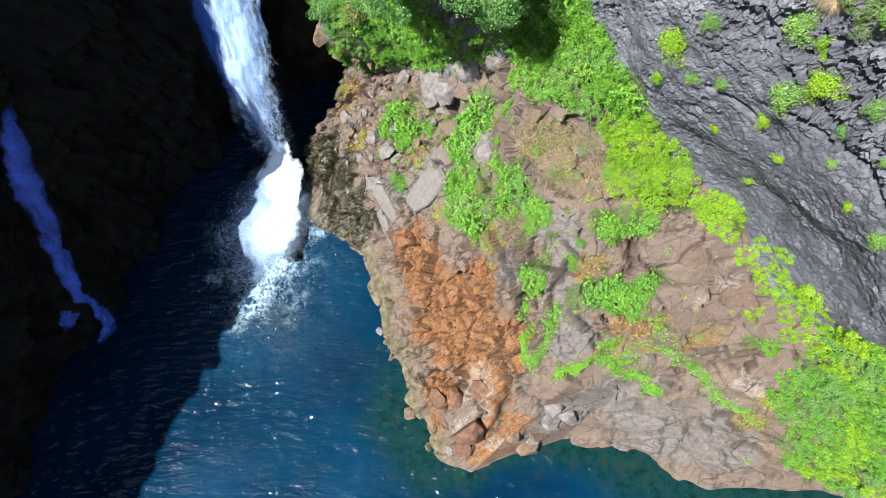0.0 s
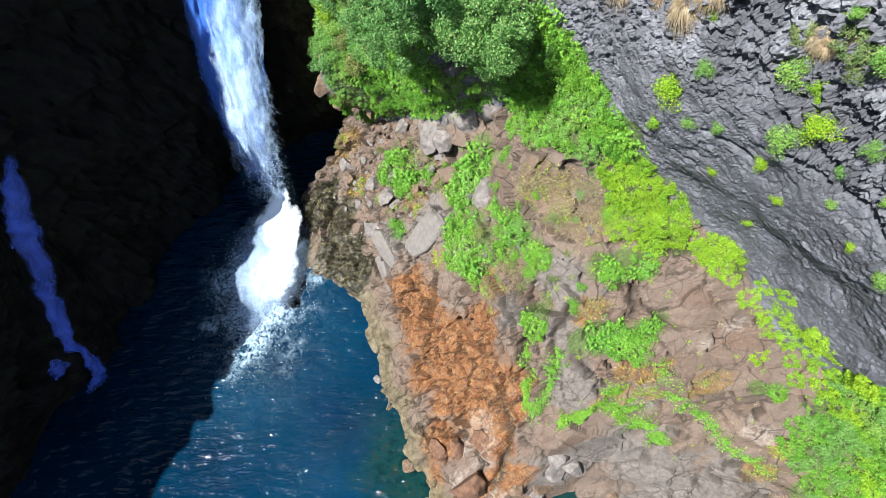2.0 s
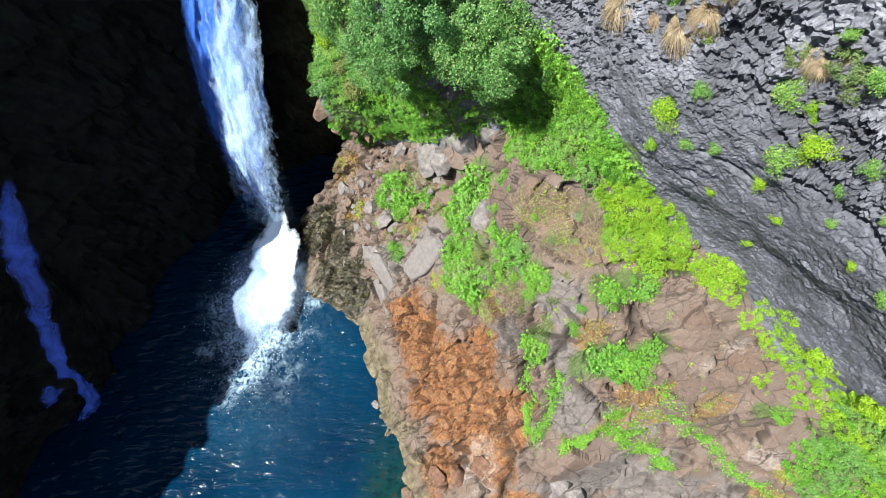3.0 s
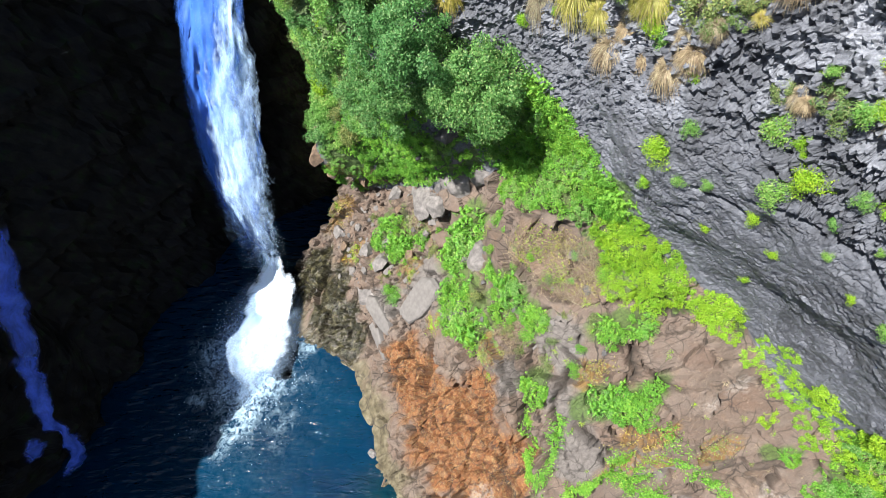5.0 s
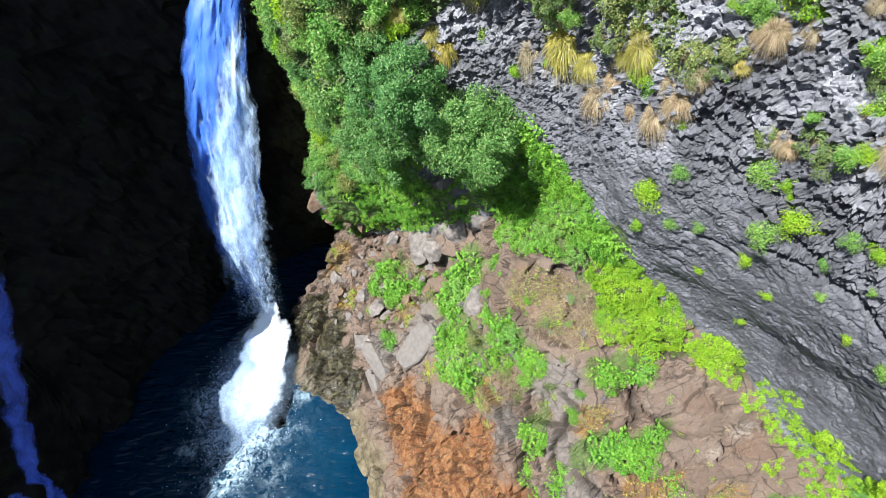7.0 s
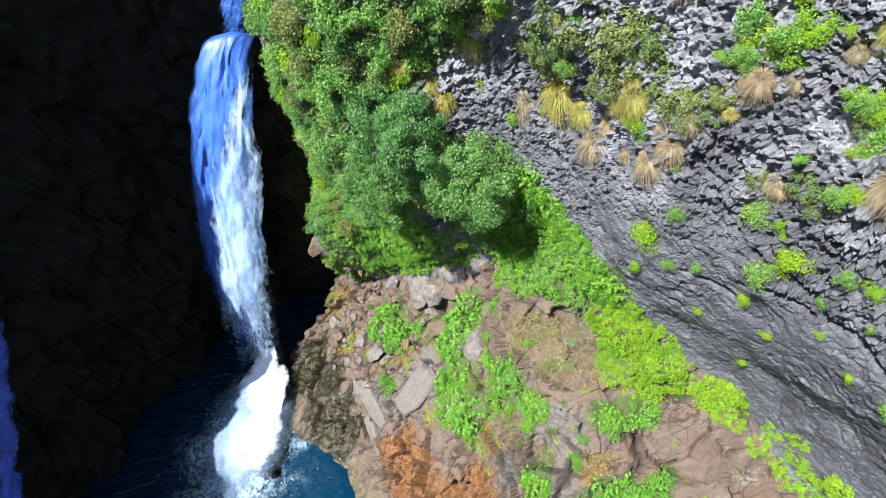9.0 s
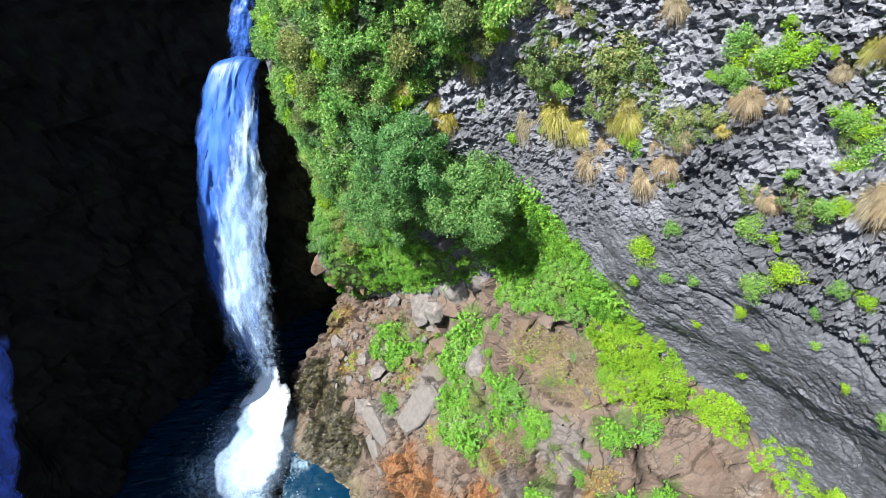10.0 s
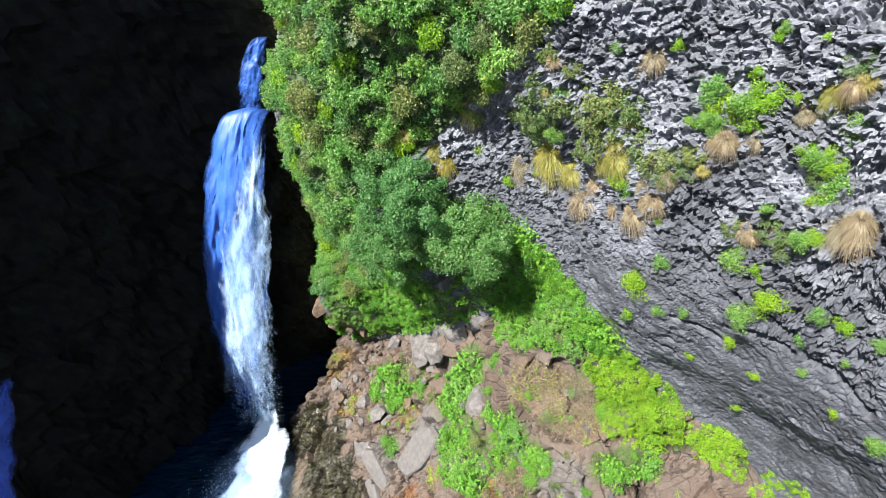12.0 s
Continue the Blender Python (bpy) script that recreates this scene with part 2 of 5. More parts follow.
FERNS = [(-22.77, 8.22, 1.46), (-21.13, 8.5, 1.0), (-19.92, 9.62, 0.65), (-16.52, 12.05, 1.49), (-16.66, 12.99, 1.18), (-16.76, 10.92, 1.06), (-14.54,
    10.3, 1.25), (-13.14, 10.44, 1.22), (-11.73, 10.62, 1.12), (-13.51, 9.53, 0.95), (-12.53, 13.77, 0.73), (-10.73, 14.14, 0.96), (-10.86, 12.84, 0.79),
    (-8.69, 14.0, 0.69), (-9.27, 13.71, 0.51), (-19.26, 6.42, 0.58), (-6.55, 11.19, 0.79), (-7.18, 10.91, 0.46), (-6.11, 11.39, 0.39), (-3.66, 12.22,
    0.89), (-2.87, 12.34, 0.9), (-2.19, 12.22, 0.77), (-5.36, 15.11, 0.73), (-4.34, 15.44, 0.67), (-4.53, 15.28, 0.49), (-2.32, 13.29, 0.64), (4.0, 10.45,
    0.48), (-11.23, 14.32, 0.58)]
SMALL_TUFTS = [(-6.77, 13.17, 0.44), (-6.93, 12.69, 0.38), (-9.59, 11.17, 0.67), (-9.87, 10.45, 0.61), (-6.02, 13.02, 0.31), (-6.88, 15.89, 0.42),
    (-6.49, 15.91, 0.3), (-18.64, 7.85, 0.41), (-19.24, 8.69, 0.41), (-25.64, 5.03, 0.56), (-22.29, 6.42, 0.52), (1.71, 10.04, 0.5), (0.92, 11.16, 0.31),
    (-29.62, 6.0, 0.78), (-24.37, 5.16, 0.46), (9.04, 3.44, 0.51), (-2.66, 14.72, 0.25), (-9.03, 9.57, 0.41), (-0.61, 12.94, 0.29), (-3.69, 10.98, 0.33),
    (-18.72, 8.15, 0.49), (-20.58, 7.18, 0.38)]
BOULDERS = [(-19.27, 14.11, 1.13), (-17.44, 15.61, 0.94), (-23.54, 10.5, 0.86), (-20.98, 11.5, 0.97), (-24.5, 9.3, 0.62), (-19.63, 12.1, 0.7),
    (-22.49, 7.76, 0.6), (-24.04, 6.0, 0.63), (-22.02, 6.98, 0.6), (-25.96, 6.03, 0.56), (-28.85, 4.27, 0.79), (-14.49, 12.24,
    0.93), (-21.84, 4.65, 1.33)]
RUSTY_BOULDERS = [(-29.2, 14.4, 0.6), (-28.9, 12.6, 0.95), (-28.3, 11.0, 0.85), (-27.6, 9.4, 0.8)]
BUSH = [(-17.83, 23.06, 2.87), (-19.01, 25.53, 2.28), (-20.61, 21.99, 2.0)]
IRON = [(-15.79, 4.52, 1.32), (-13.44, 4.29, 1.82), (-10.63, 5.29, 2.12), (-8.02, 6.02, 2.23), (-6.17, 6.73, 1.63), (-10.26, 3.8, 1.78), (-6.3, 4.7,
    1.9), (-8.21, 4.02, 1.55), (-8.74, 8.34, 1.42), (-4.44, 5.82, 1.03), (-6.15, 1.7, 1.21), (-3.43, 4.39, 0.9), (-2.05, 2.78, 1.01), (-1.63, 1.24, 0.89),
    (-5.05, 0.66, 0.82)]
GREYSLAB = [(-19.26, 5.7, 1.48), (-17.22, 8.25, 1.98), (-6.59, 13.75, 1.24), (-5.07, 11.06, 1.24), (-2.96, 9.26, 1.52), (1.02, 4.68, 2.13), (3.67,
    3.0, 2.47), (6.66, 2.82, 2.53), (0.46, 3.22, 1.58), (-0.29, 9.31, 1.04), (-8.11, 10.57, 1.01)]
YELLOWMOSS = [(-15.04, 7.53, 0.93), (-27.72, 10.97, 1.15), (-29.17, 6.2, 0.97), (-25.14, 5.06, 0.65), (-9.82, 10.72, 0.88), (-0.97, 10.79, 1.0),
    (6.92, 7.16, 0.64), (1.71, 10.04, 0.85), (-0.84, 8.78, 0.55), (7.34, 5.45, 0.82), (-29.75, 5.03, 0.99), (-4.66, 13.18, 0.75), (-0.12, 9.64, 0.76),
    (-19.38, 8.12, 1.02), (-30.9, 16.5, 0.8), (-30.8, 18.5, 0.7), (-30.6, 14.5, 0.8)]
WETROCK = [(-28.14, 1.54, 2.02), (-24.79, 2.27, 1.91), (-23.69, 1.29, 1.67), (-21.59, 2.14, 1.61), (-20.33, 1.34, 1.15), (-31.73, -0.22, 1.36),
    (-24.99, 3.19, 1.42)]
PALE = [(-5.0, 3.06, 1.01), (-3.66, 3.38, 1.15), (-3.62, 2.36, 0.86), (-1.41, 1.84, 0.88), (-5.27, 3.93, 0.84), (5.82, 7.36, 0.71), (0.52, 13.75,
    0.73), (-11.92, 23.8, 0.29), (-11.43, 23.3, 0.23)]
SOIL = [(-9.37, 17.56, 1.19), (-10.61, 17.35, 1.05), (-8.3, 17.87, 0.94), (-11.16, 16.51, 0.92), (-8.78, 16.31, 0.91), (-9.73, 12.45, 0.82), (-7.32,
    16.51, 0.9), (-21.96, 8.9, 1.27), (-20.51, 10.67, 1.21)]
GREEN_BUTTRESS = [(-25, 36.5), (-11.2, 36.0), (-12.8, 33.8), (-16.1, 31), (-18.6, 28), (-19.5, 26.2), (-22.5, 20), (-27, 14.5), (-30.2, 14), (-29.4,
    19), (-29.6, 26), (-28.5, 30), (-26.5, 33)]
GREEN_UNDER_BUSH = [(-27.51, 16.12), (-23.81, 20.87), (-19.09, 19.12), (-17.02, 20.23), (-18.37, 17.83), (-25.37, 11.52)]
GREEN_FERN_SLOPE = [(-17.15, 21.56), (-13.06, 25.26), (-10.51, 22.53), (-7.25, 21.47), (-8.33, 19.61), (-10.85, 19.24), (-15.35, 16.1), (-16.81,
    18.0)]
GREEN_LOW_RIGHT = [(5.59, 9.65), (5.57, 13.4), (6.16, 17.73), (13.73, 6.54), (14.35, 1.2), (11.08, 3.42), (9.08, 6.33), (7.3, 7.07)]
LIME_A = [(-8.59, 18.99), (-6.79, 20.55), (-4.72, 18.58), (-3.42, 16.43), (-4.43, 15.96), (-6.34, 16.65)]
LIME_B = [(-3.84, 17.1), (-1.97, 17.59), (-0.85, 15.88), (-1.91, 15.9)]
LIME_C = [(-0.8, 15.7), (0.95, 17.56), (3.01, 14.69), (1.88, 13.78)]
LIME_D = [(2.08, 11.97), (3.28, 16.38), (5.6, 13.66), (4.69, 11.26)]
SHORE_ROCKS = [(-6.75, -0.21, 0.59), (-5.59, -0.22, 0.51), (-6.77, -0.2, 0.38), (-0.02, 0.56, 1.08), (-0.1, 1.8, 0.97), (-0.18, 2.83, 0.87), (-1.01,
    2.57, 0.55), (0.9, 0.9, 0.58), (-2.97, 0.64, 0.49), (3.07, 0.3, 0.43), (-11.18, -0.24, 0.61), (-13.08, -0.24, 0.62)]
SLAB_TUFTS = [(-11.54, 14.88), (-8.09, 17.96), (-3.05, 15.73), (-0.12, 14.83), (5.26, 10.39), (7.92, 5.18), (3.75, 4.16), (-3.83, 10.18), (-9.49,
    11.05)]
GREEN_LEDGE = [(-28.12, 15.97), (-26.12, 15.99), (-24.72, 12.44), (-17.24, 18.5), (-17.35, 16.09), (-25.51, 9.64), (-29.24, 7.56)]
UPPER_SLAB = [(-26.61, 6.72), (-14.08, 15.2), (-7.46, 18.48), (-3.98, 15.37), (-5.62, 12.62), (-9.29, 10.81), (-11.36, 9.65), (-17.4, 10.44), (-19.95,
    5.99)]
STONY = [(-28.5, 4.0), (-27.5, 10.5), (-24.5, 13.0), (-20.0, 13.5), (-19.0, 10.0), (-21.5, 6.0), (-24.0, 3.6)]
DARK_BLOCKS = [(-18.17, 19.24, 1.04), (-16.84, 19.88, 0.75), (-20.7, 16.43, 0.83), (-19.78, 16.0, 0.76), (-21.77, 16.69, 0.61), (-18.13, 17.24, 0.65),
    (-15.48, 11.44, 0.52), (-14.32, 13.04, 0.42)]
DEAD_BRANCHES = [(6.24, 12.1, 1.25), (7.21, 12.27, 0.95), (8.69, 6.67, 0.82), (8.91, 4.47, 0.68), (-9.11, 11.8, 0.72), (-13.68, 12.43, 0.7), (-8.23,
    15.74, 0.67), (-15.53, 9.04, 0.46)]
STRIP_A = [(-1.91, 7.23), (-1.08, 8.29), (-0.8, 8.75)]
STRIP_B = [(-1.18, 9.91), (0.4, 7.9), (2.26, 5.59)]
STRIP_C = [(-0.81, 11.55), (0.87, 9.49), (3.13, 7.35), (5.29, 5.58), (7.07, 5.74)]
STRIP_D = [(-4.57, 10.49), (-3.66, 8.07), (-3.32, 6.61)]
STRIP_E = [(-6.08, 9.72), (-4.8, 7.17), (-3.78, 6.56)]
STRIP_F = [(-0.73, 8.46), (0.76, 7.08), (2.75, 5.12)]
CRACK_A = [(-7.92, 12.39), (-7.04, 10.79), (-5.69, 8.55), (-4.55, 7.64)]
CRACK_B = [(-5.74, 12.73), (-5.0, 11.21), (-4.18, 9.61), (-3.66, 7.73)]
CRACK_C = [(-5.21, 5.52), (-3.47, 5.38), (-2.16, 3.49), (-1.42, 1.79)]
CRACK_D = [(-4.03, 10.56), (-2.52, 10.29), (-1.31, 9.9)]
CRACK_E = [(-4.27, 14.45), (-3.32, 13.95), (-2.84, 13.28)]
CRACK_F = [(-8.39, 11.22), (-7.22, 10.83)]
CAVE = [(-2.41, 5.54), (-1.3, 5.2), (0.19, 2.39)]
CLEFTS = (CRACK_A, CRACK_B, CRACK_C, CRACK_D, CRACK_E, CRACK_F, CAVE)
WALL_CRACKS = ([(-4.87, 25.07), (-4.1, 25.2), (-3.03, 25.05)], [(-2.99, 27.47), (-1.91, 27.18), (-1.0, 26.94), (-0.34, 26.37), (0.41, 26.53), (1.6, 25.6)],
               [(-2.92, 25.91), (-1.68, 26.41), (-0.8, 26.24)], [(-3.13, 28.27), (-2.24, 27.52)], [(-1.12, 29.83), (-0.61, 30.32)])
# ---- materials ----
def material(name, rough=0.8):
    m = bpy.data.materials.new(name)
    m.use_nodes = True
    nt = m.node_tree
    bsdf = nt.nodes["Principled BSDF"]
    bsdf.inputs["Roughness"].default_value = rough
    return m, nt, bsdf


def node(nt, kind, **values):
    n = nt.nodes.new(kind)
    for key, value in values.items():
        n.inputs[key.replace("_", " ")].default_value = value
    return n


def ramp(nt, fac, stops):
    r = nt.nodes.new("ShaderNodeValToRGB")
    els = r.color_ramp.elements
    while len(els) < len(stops):
        els.new(0.5)
    for e, (p, c) in zip(els, stops):
        e.position, e.color = p, (*c, 1) if len(c) == 3 else c
    nt.links.new(fac, r.inputs["Fac"])
    return r.outputs["Color"]


def mix(nt, fac, a, b, how="MIX"):
    m = nt.nodes.new("ShaderNodeMix")
    m.data_type, m.blend_type = "RGBA", how
    for sock, val in ((m.inputs["Factor"], fac), (m.inputs["A"], a), (m.inputs["B"], b)):
        if hasattr(val, "links") or isinstance(val, bpy.types.NodeSocket):
            nt.links.new(val, sock)
        else:
            sock.default_value = val if not isinstance(val, tuple) else (*val, 1)
    return m.outputs["Result"]


def noise_tex(nt, scale, detail=4.0, rough=0.55, vec=None, distort=0.0):
    n = node(nt, "ShaderNodeTexNoise", Scale=scale, Detail=detail, Roughness=rough, Distortion=distort)
    if vec is None:
        vec = nt.nodes.new("ShaderNodeTexCoord").outputs["Object"]
    nt.links.new(vec, n.inputs["Vector"])
    return n.outputs["Fac"]


def bump(nt, bsdf, height, strength=0.5, distance=0.05):
    b = node(nt, "ShaderNodeBump", Strength=strength, Distance=distance)
    nt.links.new(height, b.inputs["Height"])
    nt.links.new(b.outputs["Normal"], bsdf.inputs["Normal"])


def attr(nt, name):
    a = nt.nodes.new("ShaderNodeAttribute")
    a.attribute_name = name
    return a.outputs["Fac"]


def nt_colour(nt, vec, scale):
    """A smooth random offset for bending a pattern."""
    n = node(nt, "ShaderNodeTexNoise", Scale=scale, Detail=4.0)
    nt.links.new(vec, n.inputs["Vector"])
    return n.outputs["Color"]


def rock_material():
    m, nt, b = material("gorge_rock", 0.85)
    b.inputs["Specular IOR Level"].default_value = 0.4
    place = nt.nodes.new("ShaderNodeTexCoord").outputs["Object"]
    grain, blotch, fleck = noise_tex(nt, 9, 8, 0.65), noise_tex(nt, 0.8, 6, 0.62), noise_tex(nt, 28, 4, 0.6)
    stone = attr(nt, "block")
    basalt = ramp(nt, grain, [(0.28, (0.068, 0.071, 0.082)), (0.52, (0.105, 0.109, 0.123)), (0.8, (0.17, 0.175, 0.19))])
    basalt = mix(nt, ramp(nt, blotch, [(0.45, (0, 0, 0)), (0.75, (0.6, 0.6, 0.6))]), basalt, (0.094, 0.096, 0.103))
    # Upper basalt lightened in colour, for weathering and for the sun it catches
    basalt = mix(nt, attr(nt, "weathered"), basalt, ramp(nt, grain, [(0.3, (0.14, 0.144, 0.16)), (0.55, (0.30, 0.31, 0.335)), (0.75, (0.52, 0.525, 0.55))]))
    basalt = mix(nt, 0.8, basalt, ramp(nt, stone, [(0.15, (0.35, 0.375, 0.42)), (0.45, (0.67, 0.71, 0.79)), (0.85, (1.1, 1.15, 1.24))]), "MULTIPLY")
    tuff = ramp(nt, blotch, [(0.25, (0.096, 0.057, 0.039)), (0.42, (0.106, 0.076, 0.060)), (0.56, (0.116, 0.092, 0.077)), (0.72, (0.131, 0.090, 0.062))])
    tuff = mix(nt, 0.35, tuff, ramp(nt, stone, [(0.2, (0.106, 0.068, 0.050)), (0.4, (0.103, 0.079, 0.067)), (0.6, (0.120, 0.096, 0.082)), (0.8, (0.138, 0.094, 0.069))]))
    tuff = mix(nt, 0.8, tuff, ramp(nt, noise_tex(nt, 5.5, 9, 0.72, distort=0.4), [(0.3, (0.70, 0.67, 0.64)), (0.46, (0.97, 0.97, 0.97)), (0.6, (1.05, 1.04, 1.03)), (0.72, (1.35, 1.3, 1.22))]), "MULTIPLY")
    crust = ramp(nt, noise_tex(nt, 3.6, 8, 0.7, distort=1.8), [(0.575, (0, 0, 0)), (0.61, (0.55, 0.55, 0.55)), (0.66, (0, 0, 0))])
    tuff = mix(nt, crust, tuff, (0.22, 0.175, 0.13))
    grey = ramp(nt, noise_tex(nt, 5, 8, 0.68), [(0.3, (0.075, 0.066, 0.062)), (0.5, (0.112, 0.101, 0.095)), (0.75, (0.15, 0.134, 0.126))])
    run = node(nt, "ShaderNodeMapping")
    run.inputs["Scale"].default_value = (1.0, 1.0, 0.5)
    nt.links.new(place, run.inputs["Vector"])
    iron = ramp(nt, noise_tex(nt, 2.2, 10, 0.76, run.outputs["Vector"], 1.0), [(0.32, (0.026, 0.010, 0.005)), (0.42, (0.08, 0.030, 0.012)), (0.5, (0.155, 0.052, 0.010)), (0.58, (0.105, 0.052, 0.026)), (0.72, (0.23, 0.13, 0.05))])
    olive = ramp(nt, noise_tex(nt, 1.6, 6, 0.6), [(0.35, (0.046, 0.037, 0.020)), (0.55, (0.105, 0.090, 0.056)), (0.7, (0.155, 0.136, 0.096))])
    wet = ramp(nt, noise_tex(nt, 2.4, 7, 0.72), [(0.35, (0.008, 0.008, 0.007)), (0.55, (0.034, 0.032, 0.018)), (0.72, (0.11, 0.10, 0.05))])
    soil = ramp(nt, noise_tex(nt, 14, 6, 0.7), [(0.3, (0.045, 0.026, 0.017)), (0.55, (0.128, 0.090, 0.064)), (0.75, (0.240, 0.203, 0.150))])
    moss = ramp(nt, grain, [(0.3, (0.02, 0.045, 0.008)), (0.7, (0.09, 0.15, 0.03))])
    yellow = ramp(nt, fleck, [(0.3, (0.07, 0.04, 0.012)), (0.55, (0.20, 0.10, 0.015)), (0.75, (0.15, 0.15, 0.03))])
    pale = ramp(nt, grain, [(0.35, (0.120, 0.105, 0.094)), (0.6, (0.270, 0.244, 0.225))])
    ragged = ramp(nt, noise_tex(nt, 3.2, 8, 0.7, distort=0.6), [(0.42, (0, 0, 0)), (0.52, (1, 1, 1))])
    col = mix(nt, attr(nt, "tuff"), basalt, tuff)
    for key, colour, loose in (("grey", grey, 0), ("soil", soil, 0), ("iron", iron, 0), ("olive", olive, 0), ("wet", wet, 0), ("moss", moss, 0), ("joint", (0.025, 0.02, 0.016), 0), ("yellow", yellow, 1), ("pale", pale, 1)):
        fac = attr(nt, key)
        if loose:
            fac = mix(nt, 1.0, fac, ragged, "MULTIPLY")
        col = mix(nt, fac, col, colour)
    col = mix(nt, 0.6, col, ramp(nt, noise_tex(nt, 16, 6, 0.8), [(0.36, (0.35, 0.34, 0.335)), (0.46, (0.92, 0.92, 0.92)), (0.6, (1.05, 1.04, 1.03)), (0.7, (1.4, 1.38, 1.35))]), "MULTIPLY")
    warped = mix(nt, 0.9, place, nt_colour(nt, place, 0.7), "ADD")
    for size, width, share in ((0.38, 0.012, 0.8), (1.05, 0.018, 0.6)):
        cell = node(nt, "ShaderNodeTexVoronoi", Scale=size)
        cell.feature = "DISTANCE_TO_EDGE"
        nt.links.new(warped, cell.inputs["Vector"])
        line = ramp(nt, cell.outputs["Distance"], [(0.0, (share, share, share)), (width * 0.5, (share, share, share)), (width * 1.6, (0, 0, 0))])
        patch = ramp(nt, noise_tex(nt, 0.35 + size * 0.3, 3, 0.5), [(0.42, (0, 0, 0)), (0.54, (1, 1, 1))])
        fac = mix(nt, 1.0, mix(nt, 1.0, line, patch, "MULTIPLY"), attr(nt, "tuff"), "MULTIPLY")
        col = mix(nt, fac, col, (0.018, 0.015, 0.013))
    for scale, spread in ((1.1, 0.011), (2.6, 0.016)):
        vein = noise_tex(nt, scale, 6, 0.6, run.outputs["Vector"], 1.6)
        fac = mix(nt, 1.0, ramp(nt, vein, [(0.54 - spread, (0, 0, 0)), (0.54, (0.85, 0.85, 0.85)), (0.54 + spread, (0, 0, 0))]), attr(nt, "iron"), "MULTIPLY")
        col = mix(nt, fac, col, (0.30, 0.20, 0.09))
    nt.links.new(col, b.inputs["Base Color"])
    rough = mix(nt, attr(nt, "tuff"), (0.6, 0.6, 0.6), (0.85, 0.85, 0.85))
    nt.links.new(mix(nt, attr(nt, "wet"), rough, (0.16, 0.16, 0.16)), b.inputs["Roughness"])
    bump(nt, b, noise_tex(nt, 7, 12, 0.78), 0.9, 0.08)
    return m


def shaded_rock_material():
    m, nt, b = material("wet_shaded_rock", 0.7)
    b.inputs["Specular IOR Level"].default_value = 0.12
    # Near-black base colours put this wall's deep shade into the rock
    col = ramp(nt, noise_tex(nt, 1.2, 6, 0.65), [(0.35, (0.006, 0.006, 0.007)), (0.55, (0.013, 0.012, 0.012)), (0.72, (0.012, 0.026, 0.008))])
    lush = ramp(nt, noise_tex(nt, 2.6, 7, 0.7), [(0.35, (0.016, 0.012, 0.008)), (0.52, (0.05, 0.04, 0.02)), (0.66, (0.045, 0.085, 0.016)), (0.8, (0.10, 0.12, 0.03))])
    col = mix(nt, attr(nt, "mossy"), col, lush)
    nt.links.new(col, b.inputs["Base Color"])
    bump(nt, b, noise_tex(nt, 5, 8, 0.7), 0.6, 0.1)
    return m


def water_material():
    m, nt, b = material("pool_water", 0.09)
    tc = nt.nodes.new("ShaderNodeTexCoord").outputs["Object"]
    # Opaque sheet: the blue of deep water is put into its colour
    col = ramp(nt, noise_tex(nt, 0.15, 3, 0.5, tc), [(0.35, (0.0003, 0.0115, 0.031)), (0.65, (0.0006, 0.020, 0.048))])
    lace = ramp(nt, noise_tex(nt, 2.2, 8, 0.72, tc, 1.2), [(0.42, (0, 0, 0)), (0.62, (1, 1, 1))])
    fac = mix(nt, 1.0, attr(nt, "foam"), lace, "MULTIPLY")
    # Bottom seen through the shallows, painted on the surface
    bed_tint = ramp(nt, noise_tex(nt, 1.3, 8, 0.7, tc), [(0.35, (0.002, 0.010, 0.010)), (0.52, (0.003, 0.024, 0.025)), (0.66, (0.014, 0.018, 0.012)), (0.78, (0.04, 0.03, 0.018))])
    col = mix(nt, attr(nt, "shallow"), col, bed_tint)
    mp = node(nt, "ShaderNodeMapping")
    mp.inputs["Scale"].default_value = (0.75, 1.9, 1.0)
    nt.links.new(tc, mp.inputs["Vector"])
    wave = node(nt, "ShaderNodeBump", Strength=1.0, Distance=0.6)
    nt.links.new(noise_tex(nt, 1.0, 2.0, 0.45, mp.outputs["Vector"], 0.4), wave.inputs["Height"])
    deep = nt.nodes.new("ShaderNodeBsdfDiffuse")
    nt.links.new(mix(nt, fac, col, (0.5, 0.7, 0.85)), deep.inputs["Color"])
    gloss = node(nt, "ShaderNodeBsdfGlossy", Roughness=0.07)
    nt.links.new(wave.outputs["Normal"], gloss.inputs["Normal"])
    fres = node(nt, "ShaderNodeFresnel", IOR=1.33)
    nt.links.new(wave.outputs["Normal"], fres.inputs["Normal"])
    ms = nt.nodes.new("ShaderNodeMixShader")
    damp = nt.nodes.new("ShaderNodeMath")
    damp.operation = "MULTIPLY"
    damp.inputs[1].default_value = 0.65
    nt.links.new(fres.outputs[0], damp.inputs[0])
    nt.links.new(damp.outputs[0], ms.inputs[0])
    nt.links.new(deep.outputs[0], ms.inputs[1])
    nt.links.new(gloss.outputs[0], ms.inputs[2])
    nt.links.new(ms.outputs[0], nt.nodes["Material Output"].inputs["Surface"])
    return m


